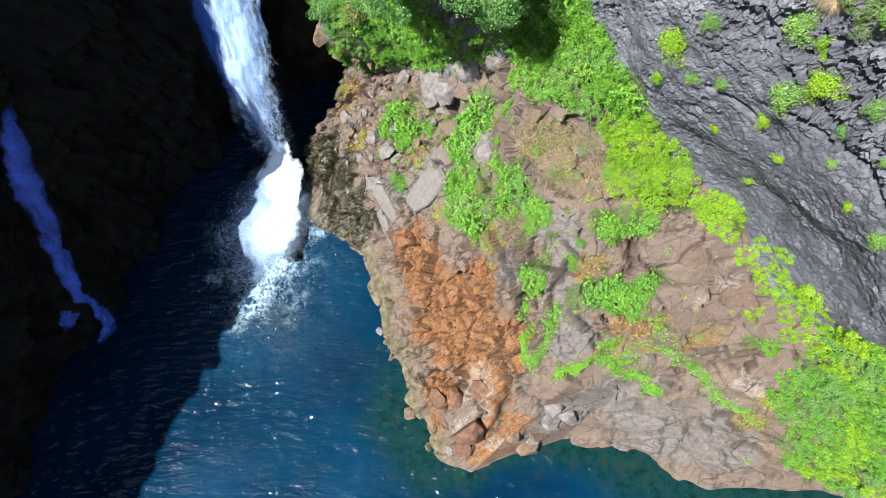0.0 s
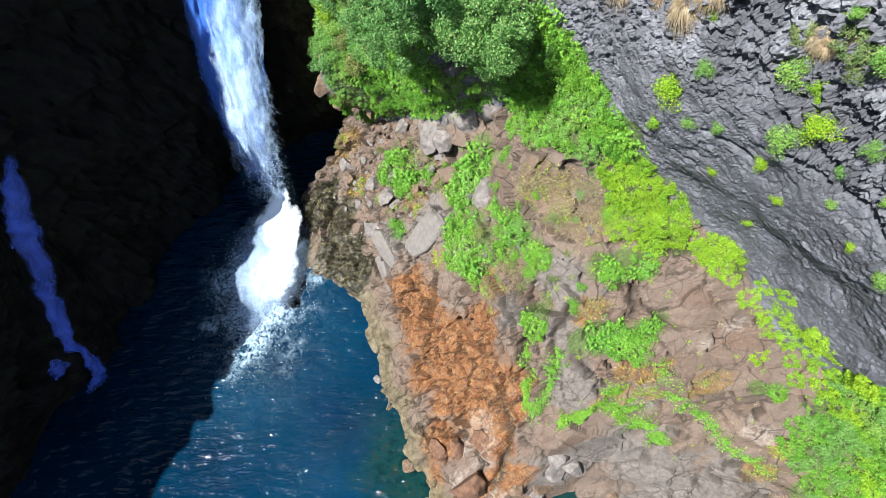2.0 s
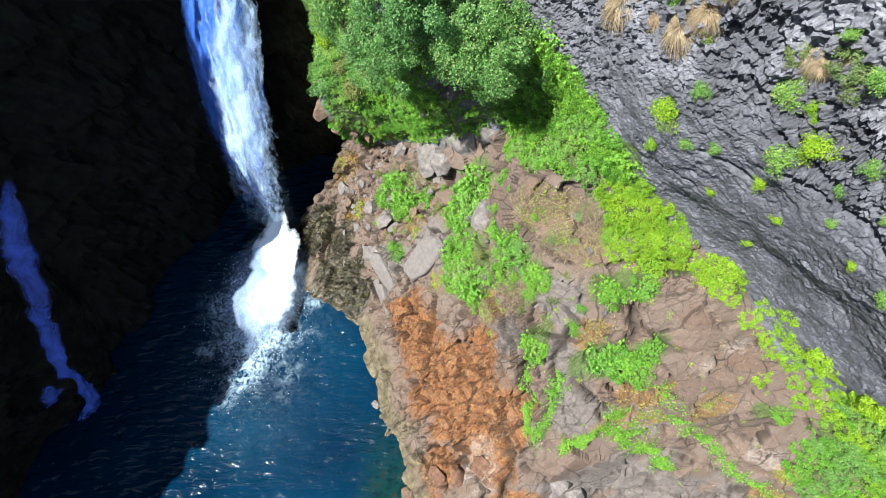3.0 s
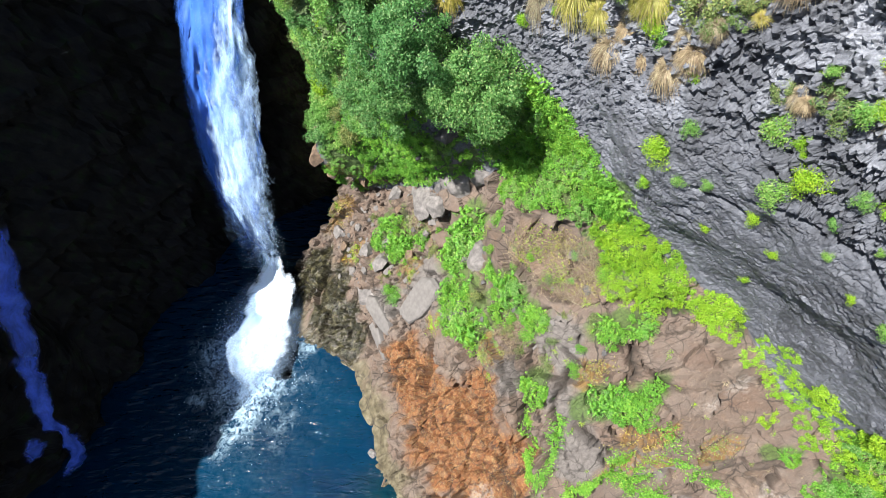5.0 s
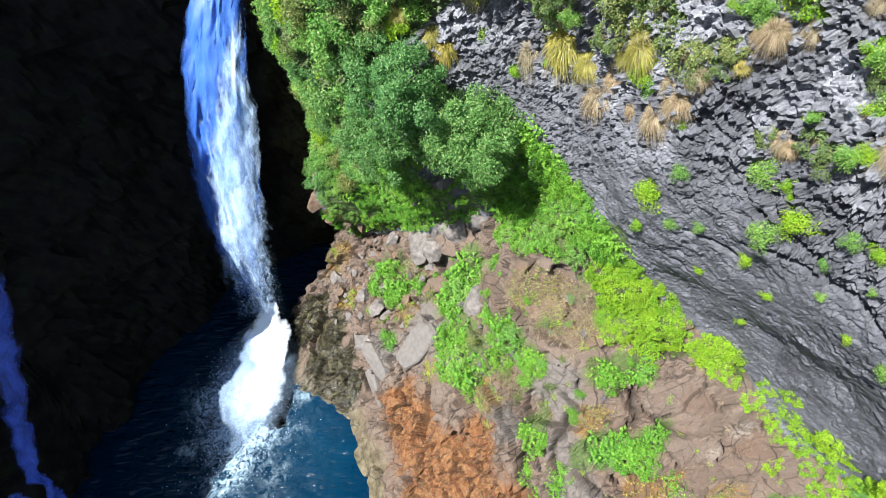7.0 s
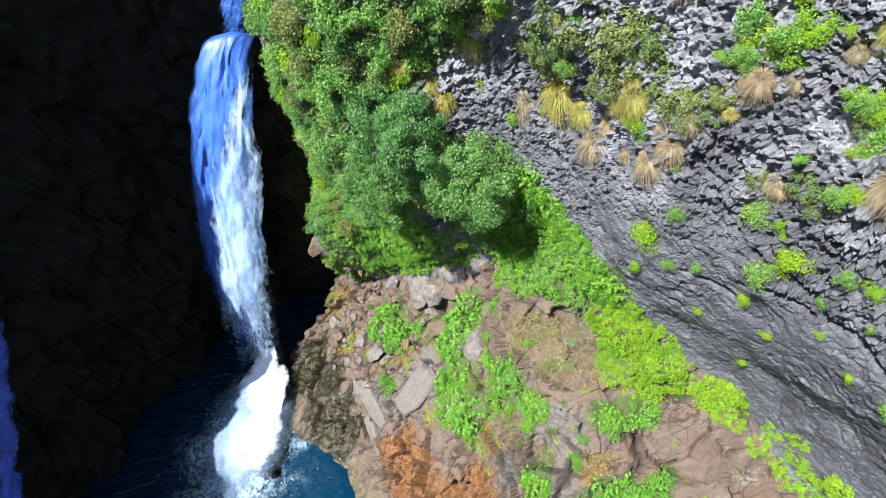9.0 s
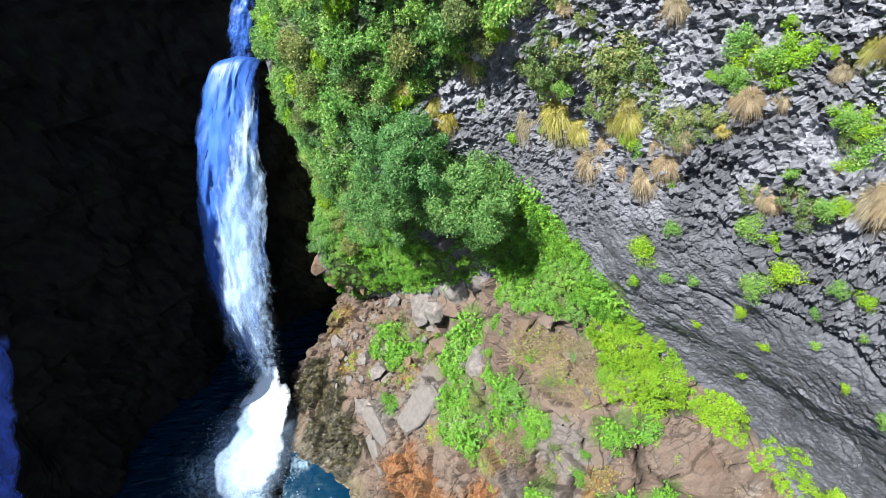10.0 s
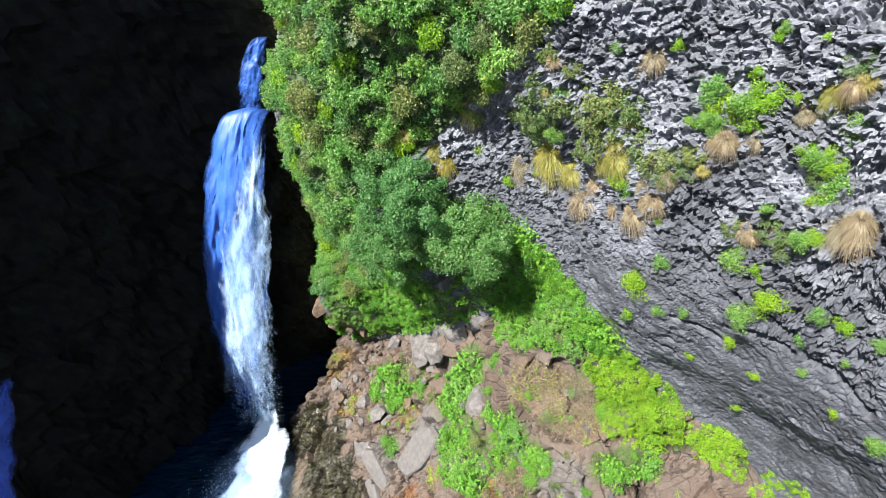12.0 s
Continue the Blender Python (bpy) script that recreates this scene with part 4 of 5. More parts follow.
def carve_cliff():
    """Axes, places, ways out and zones of the right-hand cliff."""
    s = np.concatenate([np.linspace(-46, -38, 16), np.arange(-37.9, -20, 0.105), np.arange(-20, -1.6, 0.066), np.arange(-1.6, 1.6, 0.032), np.arange(1.6, 6, 0.066), np.arange(6, 18, 0.13), np.linspace(18, 60, 40)])
    z = np.concatenate([np.linspace(-3, -0.5, 8), np.arange(-0.4, 16, 0.10), np.arange(16, 22, 0.08), np.arange(22, 37, 0.06), np.linspace(37, 60, 20)])
    S, Z = np.meshgrid(s, z)
    d, low = cliff_depth(S, Z)
    x, y = cliff_xy(S, d)
    P = np.stack([x, y, Z], -1)
    gs, gz = np.gradient(P, axis=1), np.gradient(P, axis=0)
    N = unit(np.cross(gs, gz))
    relief, joint, block = np.zeros(S.shape), np.zeros(S.shape), np.zeros(S.shape)
    block[~low], relief[~low] = basalt_relief(S[~low], Z[~low])
    relief[low], joint[low], block[low] = slab_relief(P[low], S[low], Z[low])
    lowf = np.where(low, 1.0, 0.0)
    wob = fbm(S / 1.3, Z / 1.3, 5, 101, 0.6)
    relief = relief + np.where(low, 0.7 * np.exp(-(cracks(S + 0.2 * wob, Z + 0.15 * wob, CLEFTS) / 0.2) ** 2), 0)
    relief = relief * (1 - 0.7 * lowf * step01(-2.4, -1.4, S) * step01(1.8, 0.6, S) * step01(9, 6, Z))
    even = relief.copy()
    even[1:-1, 1:-1] = sum(w * relief[1 + a:relief.shape[0] - 1 + a, 1 + c:relief.shape[1] - 1 + c] for a, c, w in ((0, 0, 0.4), (1, 0, 0.15), (-1, 0, 0.15), (0, 1, 0.15), (0, -1, 0.15)))
    relief = np.where(low & (Z < 8) & (S > -3), even, relief)
    P = P - N * relief[..., None]
    green = np.zeros(S.shape)
    for poly in (GREEN_BUTTRESS, GREEN_UNDER_BUSH, GREEN_FERN_SLOPE, GREEN_LOW_RIGHT, GREEN_LEDGE):
        green = np.maximum(green, inside(poly, S + 0.5 * wob, Z + 0.5 * wob))
    for poly in (LIME_A, LIME_B):
        green = np.maximum(green, inside(poly, S + 0.4 * wob, Z + 0.4 * wob))
    green = np.maximum(green, blobs(FERNS, S, Z, wob, 1.2))
    zones = {"tuff": lowf, "grey": lowf * blobs(GREYSLAB, S, Z, wob, 1.2), "soil": lowf * blobs(SOIL, S, Z, wob),
             "iron": 0.92 * lowf * blobs(IRON, S, Z, 0.7 * wob, 1.3), "olive": lowf * step01(1.5, 0.3, Z + 0.7 * wob) * step01(-1, -4, S),
             # wet: soaked rock, and the recess by the fall darkened for its shade
             "wet": np.maximum(lowf * blobs(WETROCK, S, Z, wob, 1.25), step01(-31.2, -31.9, S - 0.6 * np.maximum(Z - 25, 0) + 0.3 * wob) * step01(25, 21, Z + 2 * wob)), "moss": 0.85 * green, "yellow": 0.65 * blobs(YELLOWMOSS, S, Z, wob + 0.5 * fbm(S * 4, Z * 4, 3, 131)),
             # joint: near-black colour for the shade inside joints and clefts
             "weathered": (1 - lowf) * 0.7 * step01(27.5, 32, Z - 0.15 * S - 1 + 2.5 * wob), "joint": np.maximum(0.55 * joint ** 2, lowf * np.exp(-(cracks(S + 0.2 * wob, Z + 0.15 * wob, CLEFTS) / 0.12) ** 2)), "block": block, "pale": 0.6 * blobs(PALE, S, Z, wob * 1.6)}
    return s, z, P, N, zones


CLIFF_S, CLIFF_Z, CLIFF_P, CLIFF_N, CLIFF_ZONES = carve_cliff()


def build_cliff():
    me = grid_mesh("cliff_right", CLIFF_P.reshape(-1, 3), len(CLIFF_S), len(CLIFF_Z), ROCK, attrs=CLIFF_ZONES, smooth=False)
    return tagged(new("cliff_right", me), "grey basalt cliff over brown weathered rock slabs beside the pool", "cliff", kind="structure")


def build_left_cliff():
    u = np.arange(0, LEFT_RUN[-1], 0.4)
    v = np.linspace(0, 1, 150)
    U, V = np.meshgrid(u, v)
    Z = -3 + V * (np.interp(U, SHADE_RIM_RUN, SHADE_RIM_Z) + 3)
    X, Y, nx, ny = left_xy(U, Z)
    f1, e1, i1 = facets(U / 2.5, Z / 2.0, 211)
    f2, e2, i2 = facets(U / 0.8, Z / 0.7, 221)
    off = 0.9 * f1 + 0.3 * f2 + 1.2 * fbm(U / 7, Z / 7, 4, 201) + LEFT_LEAN * Z
    me = grid_mesh("cliff_left", np.stack([X + nx * off, Y + ny * off, Z], -1).reshape(-1, 3), len(u), len(v), SHADED_ROCK, attrs={"mossy": step01(17, 12, U + 1.5 * fbm(U / 3, Z / 3, 3, 231))}, smooth=False)
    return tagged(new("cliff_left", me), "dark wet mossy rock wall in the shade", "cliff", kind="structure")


def build_water():
    """One sheet to the horizon, with real waves where the pool lies."""
    far = np.array([60, 90, 150, 300, 700, 2000.0])
    gx = np.concatenate([-far[::-1], np.arange(-44, 34, 0.25), far])
    gy = np.concatenate([-far[::-1], np.arange(-14, 34, 0.25), far])
    X, Y = np.meshgrid(gx, gy)
    reach = np.hypot((X + 14.6) / 1.0, (Y - 19.5) / 1.5)
    foam = step01(4.8, 1.2, reach + 1.3 * fbm(X * 0.7, Y * 0.7, 4, 311)) + 0.03 * step01(9, 3, reach)
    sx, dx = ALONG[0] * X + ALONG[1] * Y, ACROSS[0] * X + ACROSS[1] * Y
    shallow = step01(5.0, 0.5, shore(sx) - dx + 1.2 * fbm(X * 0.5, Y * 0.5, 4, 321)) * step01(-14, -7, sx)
    near = step01(60, 40, np.hypot(X, Y))
    churn = 0.4 + 0.8 * step01(16, 3, np.hypot(X + 14.5, Y - 20))
    wave = vnoise(X * 0.9 + 0.5 * Y, Y * 1.5, 301) * 0.6 + vnoise(X * 2.2 - 0.4 * Y, Y * 3.0, 302) * 0.3 + 0.5 * fbm(X * 0.35, Y * 0.5, 2, 304)
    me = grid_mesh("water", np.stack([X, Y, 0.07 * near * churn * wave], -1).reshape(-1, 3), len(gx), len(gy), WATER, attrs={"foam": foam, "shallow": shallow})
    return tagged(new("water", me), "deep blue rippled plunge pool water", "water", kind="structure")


build_cliff()
build_left_cliff()
build_water()


# ---- waterfalls ----
def fall_sheet(name, parent, lip, foot, width0, width1, seed, dens, bow=0.5, power=0.5, sag=1.0, fade=0.0, arch=0.7, mat=None, slant=0.0, top_fade=0.0, lumpy=1.0, thin=0.0, bulge=0.0, edge=0.6):
    """A curtain of water from lip to foot, thrown out from the rock at the top."""
    nu, nv = 48, 200
    u, v = np.meshgrid(np.linspace(-1, 1, nu), np.linspace(0, 1, nv))
    w = v ** power
    x = lip[0] + (foot[0] - lip[0]) * w + u * (width0 + (width1 - width0) * v) * (1 + 0.12 * fbm(v * 5, u * 0 + seed, 3, seed + 9))
    y = lip[1] + (foot[1] - lip[1]) * w - bow * (1 - u * u) + 0.3 * lumpy * fbm(u * 3 + seed, v * 7, 4, seed)
    x = x - bulge * np.sin(np.pi * v) * (1 - u) / 2
    z = lip[2] + (foot[2] - lip[2]) * v ** sag - arch * u * u * (1 - v)
    x = x + 0.2 * lumpy * fbm(u * 3, v * 6, 3, seed + 5)
    # White thins at the top and one side, where shade is coloured blue
    d = dens + slant * u * (1 - 0.7 * v) - (edge + 0.5 * fade) * np.abs(u) ** 2.5 - fade * v ** 5 - (0.35 + 0.6 * fade) * np.exp(-v / (0.03 + 0.12 * fade)) - top_fade * np.exp(-v / 0.24) - thin * v ** 2 + (0.18 + 0.25 * fade) * fbm(u * 1.5 + 3 * seed, v * 3.5, 3, seed + 21)
    me = grid_mesh(name, np.stack([x, y, z], -1).reshape(-1, 3), nu, nv, mat or FOAM,
                   uv=np.stack([u * 0.5 + 0.5 + seed * 0.37, v * 3], -1).reshape(-1, 2), attrs={"thick": d})
    return part(name, me, parent)


def drops(name, parent, centres, size, rng):
    """Loose drops and flecks of foam: small four-sided bodies."""
    n = len(centres)
    o = np.array([[1, 1, 1], [-1, -1, 1], [-1, 1, -1], [1, -1, -1]], dtype=float)
    r = size * rng.uniform(0.3, 1.2, (n, 1, 1)) * np.array([1, 1, 1.5])
    v = centres[:, None, :] + o[None] * r + rng.normal(0, 0.3, (n, 4, 3)) * r
    t = np.array([[0, 1, 2], [0, 3, 1], [0, 2, 3], [1, 3, 2]])
    f = (np.arange(n)[:, None, None] * 4 + t[None]).reshape(-1, 3)
    return part(name, raw_mesh(name, v.reshape(-1, 3), f, SPRAY), parent)


def build_waterfall():
    rng = np.random.default_rng(5)
    fall = new("waterfall")
    # Chute and back sheet are coloured blue for the shade on them
    fall_sheet("upper_chute", fall, (-10.4, 34.4, 31.6), (-11.8, 33.2, 26.8), 0.95, 1.3, 9, 0.68, 0.2, mat=SHADE_WATER, lumpy=0.25)
    fall_sheet("water_sheet", fall, (-11.7, 33.7, 27.3), (-14.9, 28.9, 2.5), 2.2, 3.1, 17, 1.0, mat=SHADE_WATER, bulge=1.0, edge=1.0, thin=0.6)
    for k in range(4):
        fall_sheet("water_sheet", fall, (-11.7, 33.4 - 0.3 * k, 27.3), (-14.9, 28.3 - 0.45 * k, 2.5), 2.3, 3.1, k + 1, 0.6 - 0.05 * k, slant=0.66, top_fade=0.55, thin=0.2, bulge=0.8, edge=0.8)
    for k in range(3):
        fall_sheet("bottom_cascade", fall, (-13.5, 28.0, 3.2 + 0.3 * k), (-14.3, 18.0 + 0.4 * k, 0.0), 2.2, 3.3, k + 31, 0.85, 0.0, 1.0, 0.8, 0.7, 0.3, WHITE_FOAM, edge=0.95)
    n = 5000
    v = rng.uniform(0, 1, n) ** 0.8
    side = np.clip(rng.normal(0.3, 0.4, n), -0.4, 0.95)
    edge = np.stack([-12.0 - 2.6 * np.sqrt(v) + side * (1.6 + v), 32.4 - 5.5 * np.sqrt(v) + rng.normal(0, 0.5, n), 27 - 24.5 * v], 1)
    drops("edge_spray", fall, edge, 0.009, rng)
    n = 9000
    a, r = rng.uniform(0, 6.283, n), np.abs(rng.normal(0, 0.8, n))
    low = np.stack([-14.6 + 2.3 * np.cos(a) * r, 20.5 + 3.4 * np.sin(a) * r, 0.05 + rng.exponential(0.6, n) * np.exp(-r)], 1)
    drops("foot_spray", fall, low, 0.026, rng)
    for k in range(2):
        m = 40
        g = np.linspace(-1, 1, m)
        p, q = np.meshgrid(g, g)
        rr = np.clip(p * p + q * q, 0, 1)
        xx, yy = -14.5 + p * (3.4 + 0.5 * k), 22.5 + q * (6.0 + 0.6 * k)
        zz = 0.15 + (1.6 + 0.9 * k) * (1 - rr) ** 0.8 + 0.3 * fbm(p * 3 + k, q * 3, 3, 60 + k)
        me = grid_mesh("mist", np.stack([xx, yy, zz], -1).reshape(-1, 3), m, m, MIST, uv=np.stack([p + k, q], -1).reshape(-1, 2), attrs={"thick": 0.1 + 0.6 * (1 - rr) ** 1.2 - 0.6 * (rr > 0.97)})
        part("mist", me, fall)
    return tagged(fall, "tall white waterfall plunging into the pool", "waterfall")


def build_side_fall():
    """A thin slide of water down the shaded wall."""
    fall = new("side_waterfall")
    def slide(u, z, half, seed):
        last = len(u) - 1
        n, k = 20 * last, 14
        t, c = np.meshgrid(np.linspace(0, last, n), np.linspace(-1, 1, k), indexing="ij")
        uu, zz, hh = (np.interp(t, np.arange(last + 1), q) for q in (u, z, half))
        hh = hh * (1 + 0.45 * fbm(t * 2.2, 0 * t, 3, 411 + seed))
        uu = uu + 0.25 * fbm(t * 1.6, 0 * t, 3, 421 + seed)
        ub, zb = uu + c * hh * 0.75, zz + c * hh * 0.5
        x, y, nx, ny = left_xy(ub, zb)
        off = LEFT_LEAN * zb - 1.3 + 0.15 * fbm(t * 3, c * 2, 3, 401 + seed)
        ends = np.exp(-t / 0.25) + np.exp((t - last) / 0.25)
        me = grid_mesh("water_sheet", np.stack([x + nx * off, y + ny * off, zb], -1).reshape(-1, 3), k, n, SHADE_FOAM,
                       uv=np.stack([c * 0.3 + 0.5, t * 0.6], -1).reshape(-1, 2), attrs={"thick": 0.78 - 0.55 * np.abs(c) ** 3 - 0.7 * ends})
        part("water_sheet", me, fall)

    slide([36.5, 38.7, 40.2, 42.6], [15.4, 12.8, 11.0, 7.2], [0.9, 1.0, 1.05, 0.9], 0)
    slide([41.4, 42.4, 43.4, 44.2, 44.8, 45.6], [9.4, 7.5, 5.5, 3.2, 1.0, 0.0], [0.9, 0.85, 0.75, 0.6, 0.75, 1.3], 3)
    slide([45.2, 45.7, 46.2], [5.0, 4.2, 3.4], [0.3, 0.7, 0.5], 6)
    return tagged(fall, "thin blue-white cascade sliding down the shaded rock", "waterfall")


build_waterfall()
build_side_fall()


# ---- boulders ----
def make_boulder(seed, mat, label, flat=0.75, name="boulder"):
    """An angular block: the hull of chance points, its edges worn, its faces a little uneven."""
    rng = np.random.default_rng(seed)
    bm = bmesh.new()
    for p in unit(rng.normal(0, 1, (17, 3))) * rng.uniform(0.85, 1.05, (17, 1)):
        bm.verts.new((p[0], p[1], p[2] * flat))
    bmesh.ops.convex_hull(bm, input=bm.verts)
    bmesh.ops.dissolve_limit(bm, angle_limit=0.2, verts=bm.verts, edges=bm.edges)
    bmesh.ops.bevel(bm, geom=bm.edges[:], offset=0.035, segments=1, affect="EDGES")
    bmesh.ops.triangulate(bm, faces=bm.faces)
    bmesh.ops.subdivide_edges(bm, edges=[e for e in bm.edges if e.calc_length() > 0.3], cuts=1)
    for vert in bm.verts:
        vert.co *= 1 + 0.09 * noise.fractal(vert.co * 2.3, 1.0, 2.0, 4)
    me = bpy.data.meshes.new(name)
    bm.to_mesh(me)
    bm.free()
    me.materials.append(mat)
    return tagged(new(name, me), label, name.replace("_", " "))


def make_slab(seed, s, z, length, width, angle, thick, mat, label):
    """A broad flat plate of rock that lies on the slope; its long side climbs at the angle."""
    rng = np.random.default_rng(seed)
    bm = bmesh.new()
    a = np.sort(rng.uniform(0, 0.5, 9) + np.arange(9) * 0.7)
    r = rng.uniform(0.88, 1.08, 9)
    ring = [((np.abs(np.cos(t)) ** 0.7) * np.sign(np.cos(t)) * q * length / 2, (np.abs(np.sin(t)) ** 0.7) * np.sign(np.sin(t)) * q * width / 2) for t, q in zip(a, r)]
    for k, h in ((1.0, -thick), (1.0, 0.35 * thick), (0.9, thick)):
        for x, y in ring:
            bm.verts.new((x * k, y * k, h + 0.08 * rng.normal()))
    bmesh.ops.convex_hull(bm, input=bm.verts)
    bmesh.ops.dissolve_limit(bm, angle_limit=0.12, verts=bm.verts, edges=bm.edges)
    bmesh.ops.bevel(bm, geom=bm.edges[:], offset=0.03, segments=1, affect="EDGES")
    bmesh.ops.triangulate(bm, faces=bm.faces)
    me = bpy.data.meshes.new("rock_slab")
    bm.to_mesh(me)
    bm.free()
    me.materials.append(mat)
    near = [on_cliff(s + i, z + j) for i in (-0.8, 0, 0.8) for j in (-0.5, 0, 0.5)]
    p = sum((q[0] for q in near), Vector()) / 9
    n = sum((q[1] for q in near), Vector()).normalized()
    side = (Vector((ALONG[0], ALONG[1], 0)) * math.cos(radians(angle)) + Vector((0, 0, 1)) * math.sin(radians(angle)))
    side = (side - n * side.dot(n)).normalized()
    up = n.cross(side)
    ob = tagged(new("rock_slab", me), label, "rock slab", "flat slabs on the slope")
    ob.matrix_basis = Matrix(((side.x, up.x, n.x, p.x), (side.y, up.y, n.y, p.y), (side.z, up.z, n.z, p.z), (0, 0, 0, 1)))
    return ob


make_slab(1, -16.9, 7.6, 4.6, 2.2, 84, 0.4, PALE_STONE, "broad pale grey rock slab among ferns")
make_slab(2, -19.3, 4.8, 3.6, 1.5, -8, 0.3, PALE_STONE, "long pale grey rock ledge above the pool")
make_slab(3, -18.6, 3.2, 3.4, 1.1, -14, 0.3, PALE_STONE, "narrow tilted grey rock ledge above the pool")
make_slab(4, -13.6, 9.6, 2.2, 1.7, 60, 0.35, PALE_STONE, "rounded grey rock slab beside green plants")
rng = np.random.default_rng(77)
grey_boulders = [make_boulder(k, GREY_STONE, "grey angular basalt boulder lodged among green ferns") for k in (1, 2, 3)]
settle(grey_boulders, [(s, z, 1.3 * r) for s, z, r in BOULDERS], rng, "boulders on the slope", 0.8)
settle([make_boulder(k, BROWN_STONE, "rusty brown mossy boulder beside the waterfall") for k in (4, 5)], [(s, z, 1.0 * r) for s, z, r in RUSTY_BOULDERS], rng, "boulders beside the fall", 0.5)


settle([make_boulder(k, BROWN_STONE, "wet brown rock at the water's edge") for k in (6, 7)] + [make_boulder(8, GREY_STONE, "grey rounded rock at the water's edge")], SHORE_ROCKS, rng, "rocks at the shore", 0.7)


settle([make_boulder(k, DARK_STONE, "dark grey basalt block under the ferns") for k in (9, 10)], DARK_BLOCKS, rng, "blocks under the ferns", 0.7)


settle([make_boulder(k, RUST_STONE, "large rust-stained angular rock at the water's edge", 0.95) for k in (15, 16)], [(-4.3, 3.5, 1.1), (-3.3, 2.3, 1.3), (-2.6, 1.0, 1.0), (-5.2, 2.2, 0.9), (-6.2, 1.2, 0.8)], rng, "rusty rocks at the point", 0.5)
settle([make_boulder(17, GREY_STONE, "grey angular block beside a deep cleft", 0.8)], [(-0.6, 3.9, 0.95), (0.3, 3.0, 0.8), (-0.1, 1.2, 0.8)], rng, "grey blocks by the cleft", 0.6)
settle([make_boulder(k, m, l, 0.7, "loose_stone") for k, m, l in ((11, GREY_STONE, "small grey loose stone on the slope"), (12, BROWN_STONE, "small brown loose stone on the slope"), (13, PALE_STONE, "small pale grey loose stone on the slope"), (14, DARK_STONE, "small dark loose stone on the slope"))],
       scatter(STONY, 0.75, 0.14, 0.5, rng) + scatter(UPPER_SLAB, 1.3, 0.12, 0.4, rng), rng, "loose stones on the slope", 0.8)


# ---- big bush ----
def make_bush(seed, count, radius, s, z, mat, label):
    rng = np.random.default_rng(seed)
    bush = new("bush")
    p, n = on_cliff(s, z)
    bush.location = p
    n = np.array(n)
    n = unit(n * np.array([1, 1, 0.2]))
    centre = n * radius * 0.6 + np.array([0, 0, 0.3 * radius])
    part("trunk", raw_mesh("trunk", *tube([(-n * 0.4), centre * 0.4 + [0, 0, -0.2], centre], 0.12, 0.05, 7), BARK), bush)
    tips = []
    for k in range(100):
        w = unit(rng.normal(0, 1, 3) + n * 0.6 + [0, 0, 0.3])
        tip = centre + (w * radius * (rng.uniform(0.75, 1.02) if k % 3 else rng.uniform(0.3, 0.8))) * np.array([1.1, 1.1, 0.9]) + np.array([ALONG[0], ALONG[1], -0.25]) * rng.normal(0, 0.35) * radius
        if k < 12:
            part("limb", raw_mesh("limb", *tube([centre * 0.6, (centre + tip) * 0.5 + rng.normal(0, 0.1, 3), tip], 0.04, 0.01), BARK), bush)
        tips.append(tip)
    tips = np.array(tips)
    which = rng.integers(0, len(tips), count)
    away = unit(rng.normal(0, 1, (count, 3)))
    c = tips[which] + away * radius * rng.uniform(0.14, 0.28, len(tips))[which][:, None] * rng.uniform(0.2, 1, (count, 1)) ** 0.5
    v, f = leaves(rng, c, away + unit(c - centre), 0.105, 0.034)
    part("crown", raw_mesh("crown", v, f, mat), bush)
    return tagged(bush, label, "bush")


make_bush(301, 52000, 2.5, BUSH[0][0] + 0.9, BUSH[0][1] + 0.4, LEAF_DARK, "large dark green bush leaning out from the cliff")
make_bush(302, 30000, 2.1, *BUSH[1][:2], LEAF_DARK, "dense green bush on the cliff beside the fall")
make_bush(303, 22000, 1.8, *BUSH[2][:2], LEAF_DARK, "dark green leafy bush over the ferns")

# ---- shrubs, ferns and grass ----
cover = [make_shrub(k, 2100, m, l, 0.12) for k, m, l in ((11, LEAF, "mid-green leafy shrub in the cliff thicket"), (12, LEAF, "mid-green leafy shrub in the cliff thicket"),
                                                   (13, LEAF_DARK, "dark green leafy shrub in the cliff thicket"), (14, OLIVE, "olive-grey twiggy shrub in the cliff thicket"))]
settle(cover, scatter(GREEN_BUTTRESS, 0.9, 0.8, 1.2, rng), rng, "thicket on the cliff", 0.6)
ferns = [make_fern(k, 40, FROND, "bright green feathery fern clump on the rock") for k in (21, 22, 23)]
mounds = [make_mound(k, 2600, FROND, "dense mound of fine bright green foliage on the rock") for k in (27, 28, 29)] + [make_mound(30, 2600, LEAF, "dense mound of yellow-green foliage on the rock")]
settle(mounds + ferns, scatter(GREEN_UNDER_BUSH, 0.75, 0.7, 1.0, rng), rng, "ferns under the bush", 0.6)
settle(mounds[::-1] + ferns, scatter(GREEN_FERN_SLOPE, 0.58, 0.65, 1.0, rng), rng, "ferns at the foot of the cliff", 0.6)
settle(ferns, [(s, z, 1.3 * r) for s, z, r in FERNS], rng, "ferns on the slabs", 0.6)
settle(mounds, [(s + 0.3, z - 0.2, 1.15 * r) for s, z, r in FERNS], rng, "bushy plants on the slabs", 0.6)
settle(mounds, [(-19.4, 20.8, 0.9), (-18.6, 21.2, 0.9), (-20.3, 20.4, 0.85), (-18.0, 20.6, 0.8), (-19.0, 21.9, 0.8), (-17.4, 21.6, 0.85), (-16.6, 22.2, 0.8)], rng, "plants under the bush", 0.6)
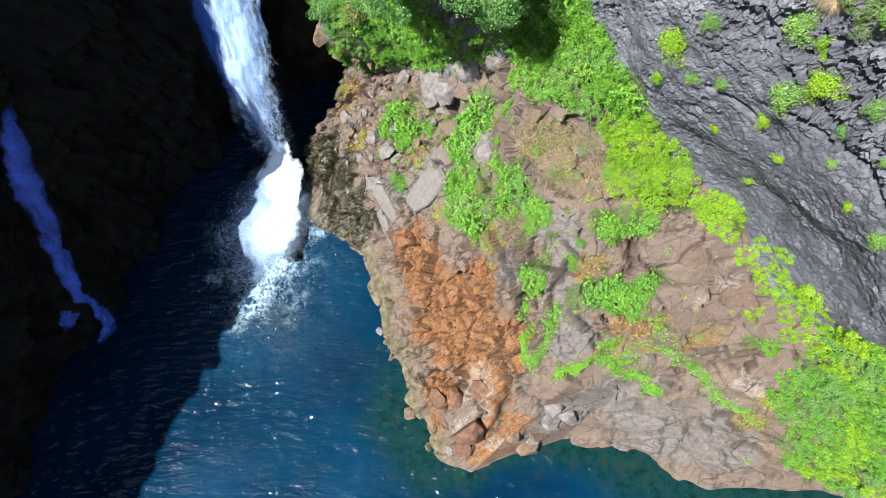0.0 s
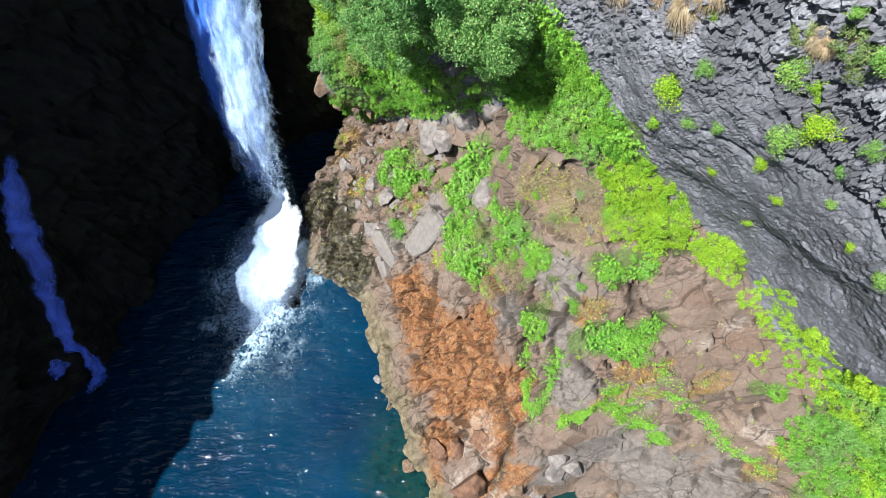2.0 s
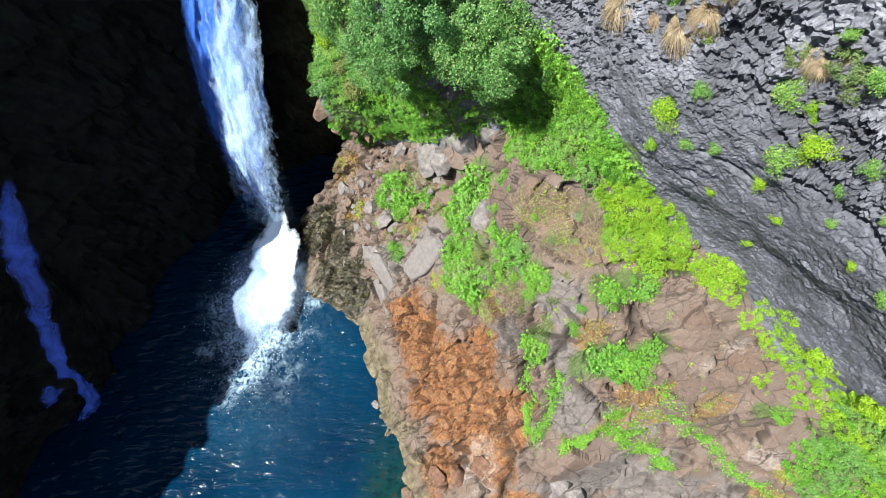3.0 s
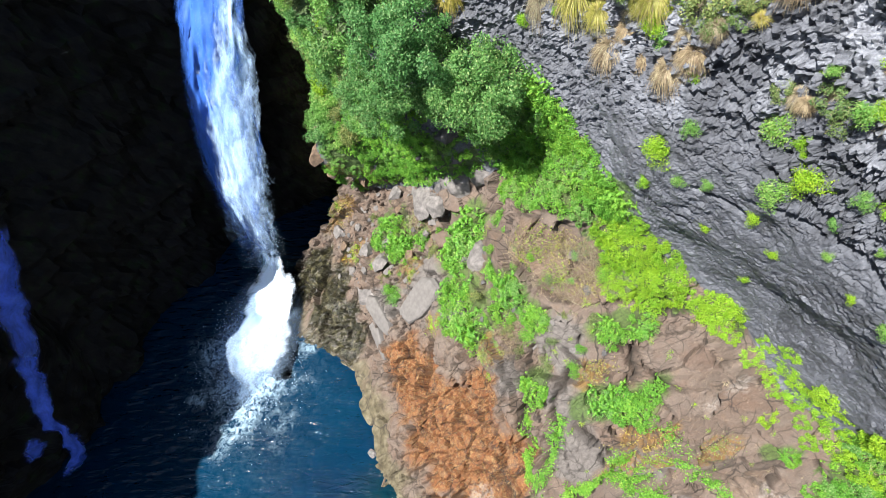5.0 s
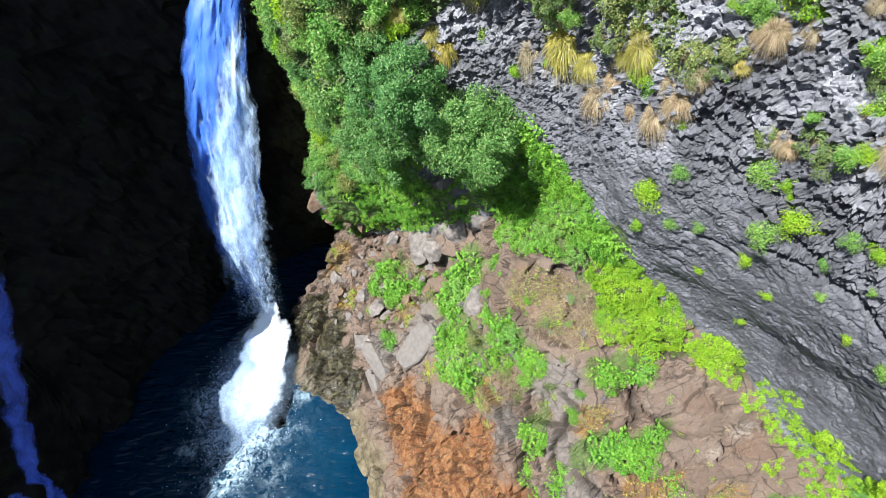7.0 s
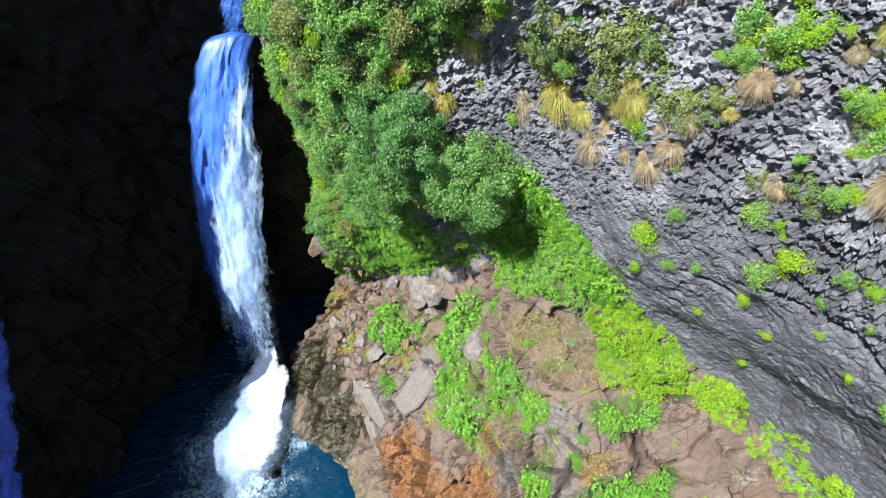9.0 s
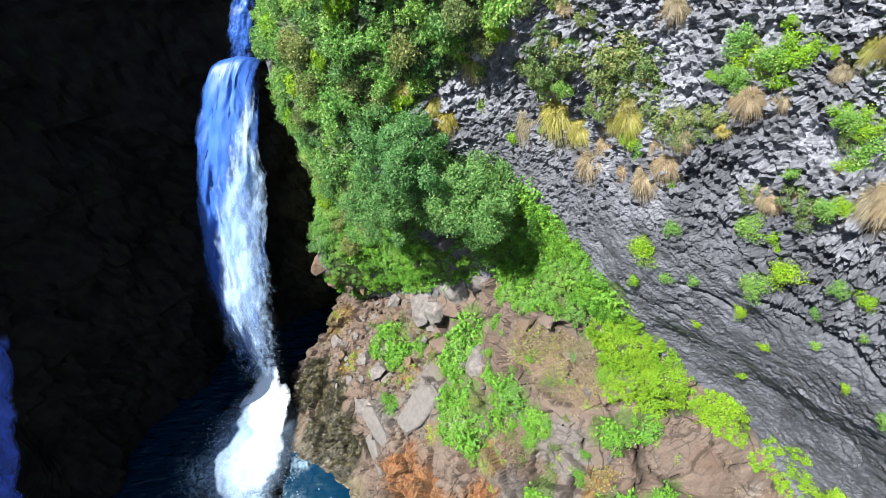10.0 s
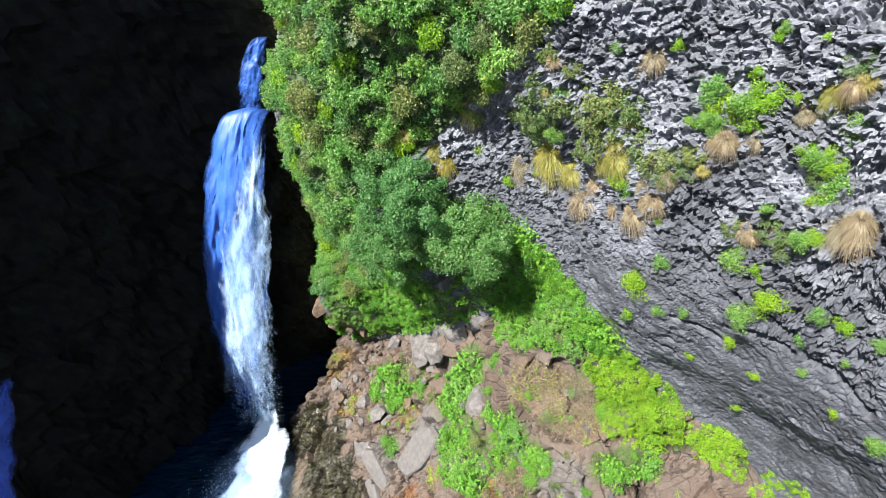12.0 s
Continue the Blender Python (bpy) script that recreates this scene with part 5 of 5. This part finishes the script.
settle([make_mound(35, 1800, LEAF_DARK, "dark green moss and ferns on the wet cliff edge", 0.09)] + ferns[:1], [(-30.7 - 0.3 * (k % 3), 9.0 + 1.25 * k, 0.5 + 0.1 * (k % 4)) for k in range(13)], rng, "growth on the wet edge", 0.7)
lush = [make_mound(k, 2600, m, "bright green soft-leaved plants at the pool edge", 0.095) for k, m in ((31, FROND), (32, LEAF), (33, FROND), (34, LEAF_LIME))]
settle(lush, scatter(GREEN_LOW_RIGHT, 0.75, 0.65, 0.95, rng), rng, "thicket near the pool", 0.7)
lime = [make_mound(k, 2200, LEAF_LIME, "lime green cushion plant at the foot of the cliff", 0.085, 0.6, "cushion_plant") for k in (41, 42)]
for poly, gap in ((LIME_A, 0.5), (LIME_B, 0.5), (LIME_C, 1.0), (LIME_D, 1.05)):
    settle(lime, scatter(poly, gap, 0.55, 0.85, rng), rng, "lime cushions", 0.8)
on_wall = [make_shrub(51, 2600, LEAF, "green shrub rooted in the basalt", 0.1), make_shrub(52, 2600, LEAF_LIME, "bright yellow-green shrub rooted in the basalt", 0.09)]
settle(on_wall, [(s, z, 1.25 * r) for s, z, r in WALL_SHRUBS], rng, "shrubs on the basalt", 0.6)
settle([make_mound(53, 2000, OLIVE, "grey-olive twiggy scrub on the basalt", 0.1, 0.6, "scrub"), make_mound(54, 2000, SCRUB, "dull green fine-leaved scrub on the basalt", 0.09, 0.6, "scrub")], [(s, z, 1.5 * r) for s, z, r in WALL_SCRUB], rng, "scrub on the basalt", 0.6)
settle([make_tussock(58, 500, STRAW, "fine dry grass among scrub on the basalt"), make_mound(59, 1500, SCRUB, "low dull green scrub on the basalt", 0.085, 0.5, "scrub"), make_tussock(60, 500, GRASS, "fine yellow-olive grass among scrub on the basalt")], [(s + 0.45, z - 0.3, 0.95 * r) for s, z, r in WALL_SCRUB], rng, "grass among the scrub", 0.5)
settle([make_shrub(55, 1500, LEAF_LIME, "yellow-green tuft of leaves on the basalt", 0.12)], WALL_YELLOW, rng, "yellow tufts on the basalt", 0.6)
small = [make_shrub(k, 2000, (LEAF, LEAF_LIME)[k % 2], "small yellow-green plant in a basalt crack", 0.085, 0.5, "rock_plant") for k in (61, 62)]
settle(small, [(s, z, 1.35 * r) for s, z, r in WALL_PLANTS], rng, "small plants on the basalt", 0.7)
settle([make_tussock(k, 1300, GRASS, "arching olive grass tussock hanging from the basalt", 1.5) for k in (71, 72)], [(s, z, 1.25 * r) for s, z, r in TUSSOCKS], rng, "green tussocks", 0.35)
settle([make_tussock(k, 1300, STRAW, "dry straw-coloured grass tussock on the basalt", 1.5) for k in (73, 74)], [(s, z, 1.2 * r) for s, z, r in DRY_TUSSOCKS], rng, "dry tussocks", 0.35)
settle([make_tussock(75, 90, LEAF_LIME, "small yellow-green grass tuft in a rock crack")], SMALL_TUFTS, rng, "grass tufts on the slabs", 0.5)
for k, line in enumerate((STRIP_A, STRIP_B, STRIP_C, STRIP_D, STRIP_E, STRIP_F)):
    strip(line, 0.6, 3600, FROND, "strip of bright green plants along a rock crack", 500 + k)
tufts = [make_tussock(k, 60, m, l) for k, m, l in ((76, LEAF_LIME, "tiny green grass tuft on weathered rock"), (77, STRAW, "tiny dry grass tuft on weathered rock"))]
settle(tufts, scatter(SLAB_TUFTS, 1.05, 0.14, 0.36, rng), rng, "tiny tufts on the slabs", 0.5)
settle([make_tangle(k, "tangle of dry grass and bleached twigs on the slope") for k in (78, 79)], [(s + a, z + c, 0.9) for s, z, r in SOIL for a, c in ((0, 0), (0.7, 0.3), (-0.5, -0.4))], rng, "dry tangles", 0.9)
for k, (s, z, r) in enumerate(YELLOWMOSS + SOIL):
    g = np.random.default_rng(700 + k)
    creeper("creeper", s + g.normal(0, 0.45 * r, 300), z + g.normal(0, 0.4 * r, 300), int(500 * r), (LEAF_LIME, OLIVE, GRASS)[k % 3], "low yellow-green moss and herbs on the rock", 0.08, 0.14, 800 + k)
settle(mounds + ferns, scatter(GREEN_LEDGE, 0.8, 0.6, 0.95, rng), rng, "ferns on the ledge", 0.55)
mixed = [make_shrub(91, 1300, FROND, "bright green herb clump on the slope", 0.1, 0.8, "herb"), make_shrub(92, 1100, OLIVE, "olive twiggy herb clump on the slope", 0.1, 0.8, "herb"), make_shrub(93, 1300, LEAF, "green herb clump on the slope", 0.1, 0.8, "herb")]
settle(mixed, scatter(UPPER_SLAB, 1.05, 0.3, 0.7, rng), rng, "herbs on the upper slope", 0.55)
settle([make_tangle(80, "bleached dead branches among green plants")], DEAD_BRANCHES, rng, "dead branches", 0.9)
settle([make_tussock(81, 420, STRAW, "dry grass tuft inside the cliff thicket"), make_tussock(82, 420, GRASS, "olive grass tuft inside the cliff thicket")], scatter(GREEN_BUTTRESS, 3.0, 0.5, 0.9, rng), rng, "grass in the thicket", 0.8)
settle([make_shrub(83, 2000, LEAF_LIME, "fresh lime green shrub in the cliff thicket", 0.13)], scatter(GREEN_BUTTRESS, 2.6, 0.6, 1.0, rng), rng, "thicket on the cliff", 0.7)
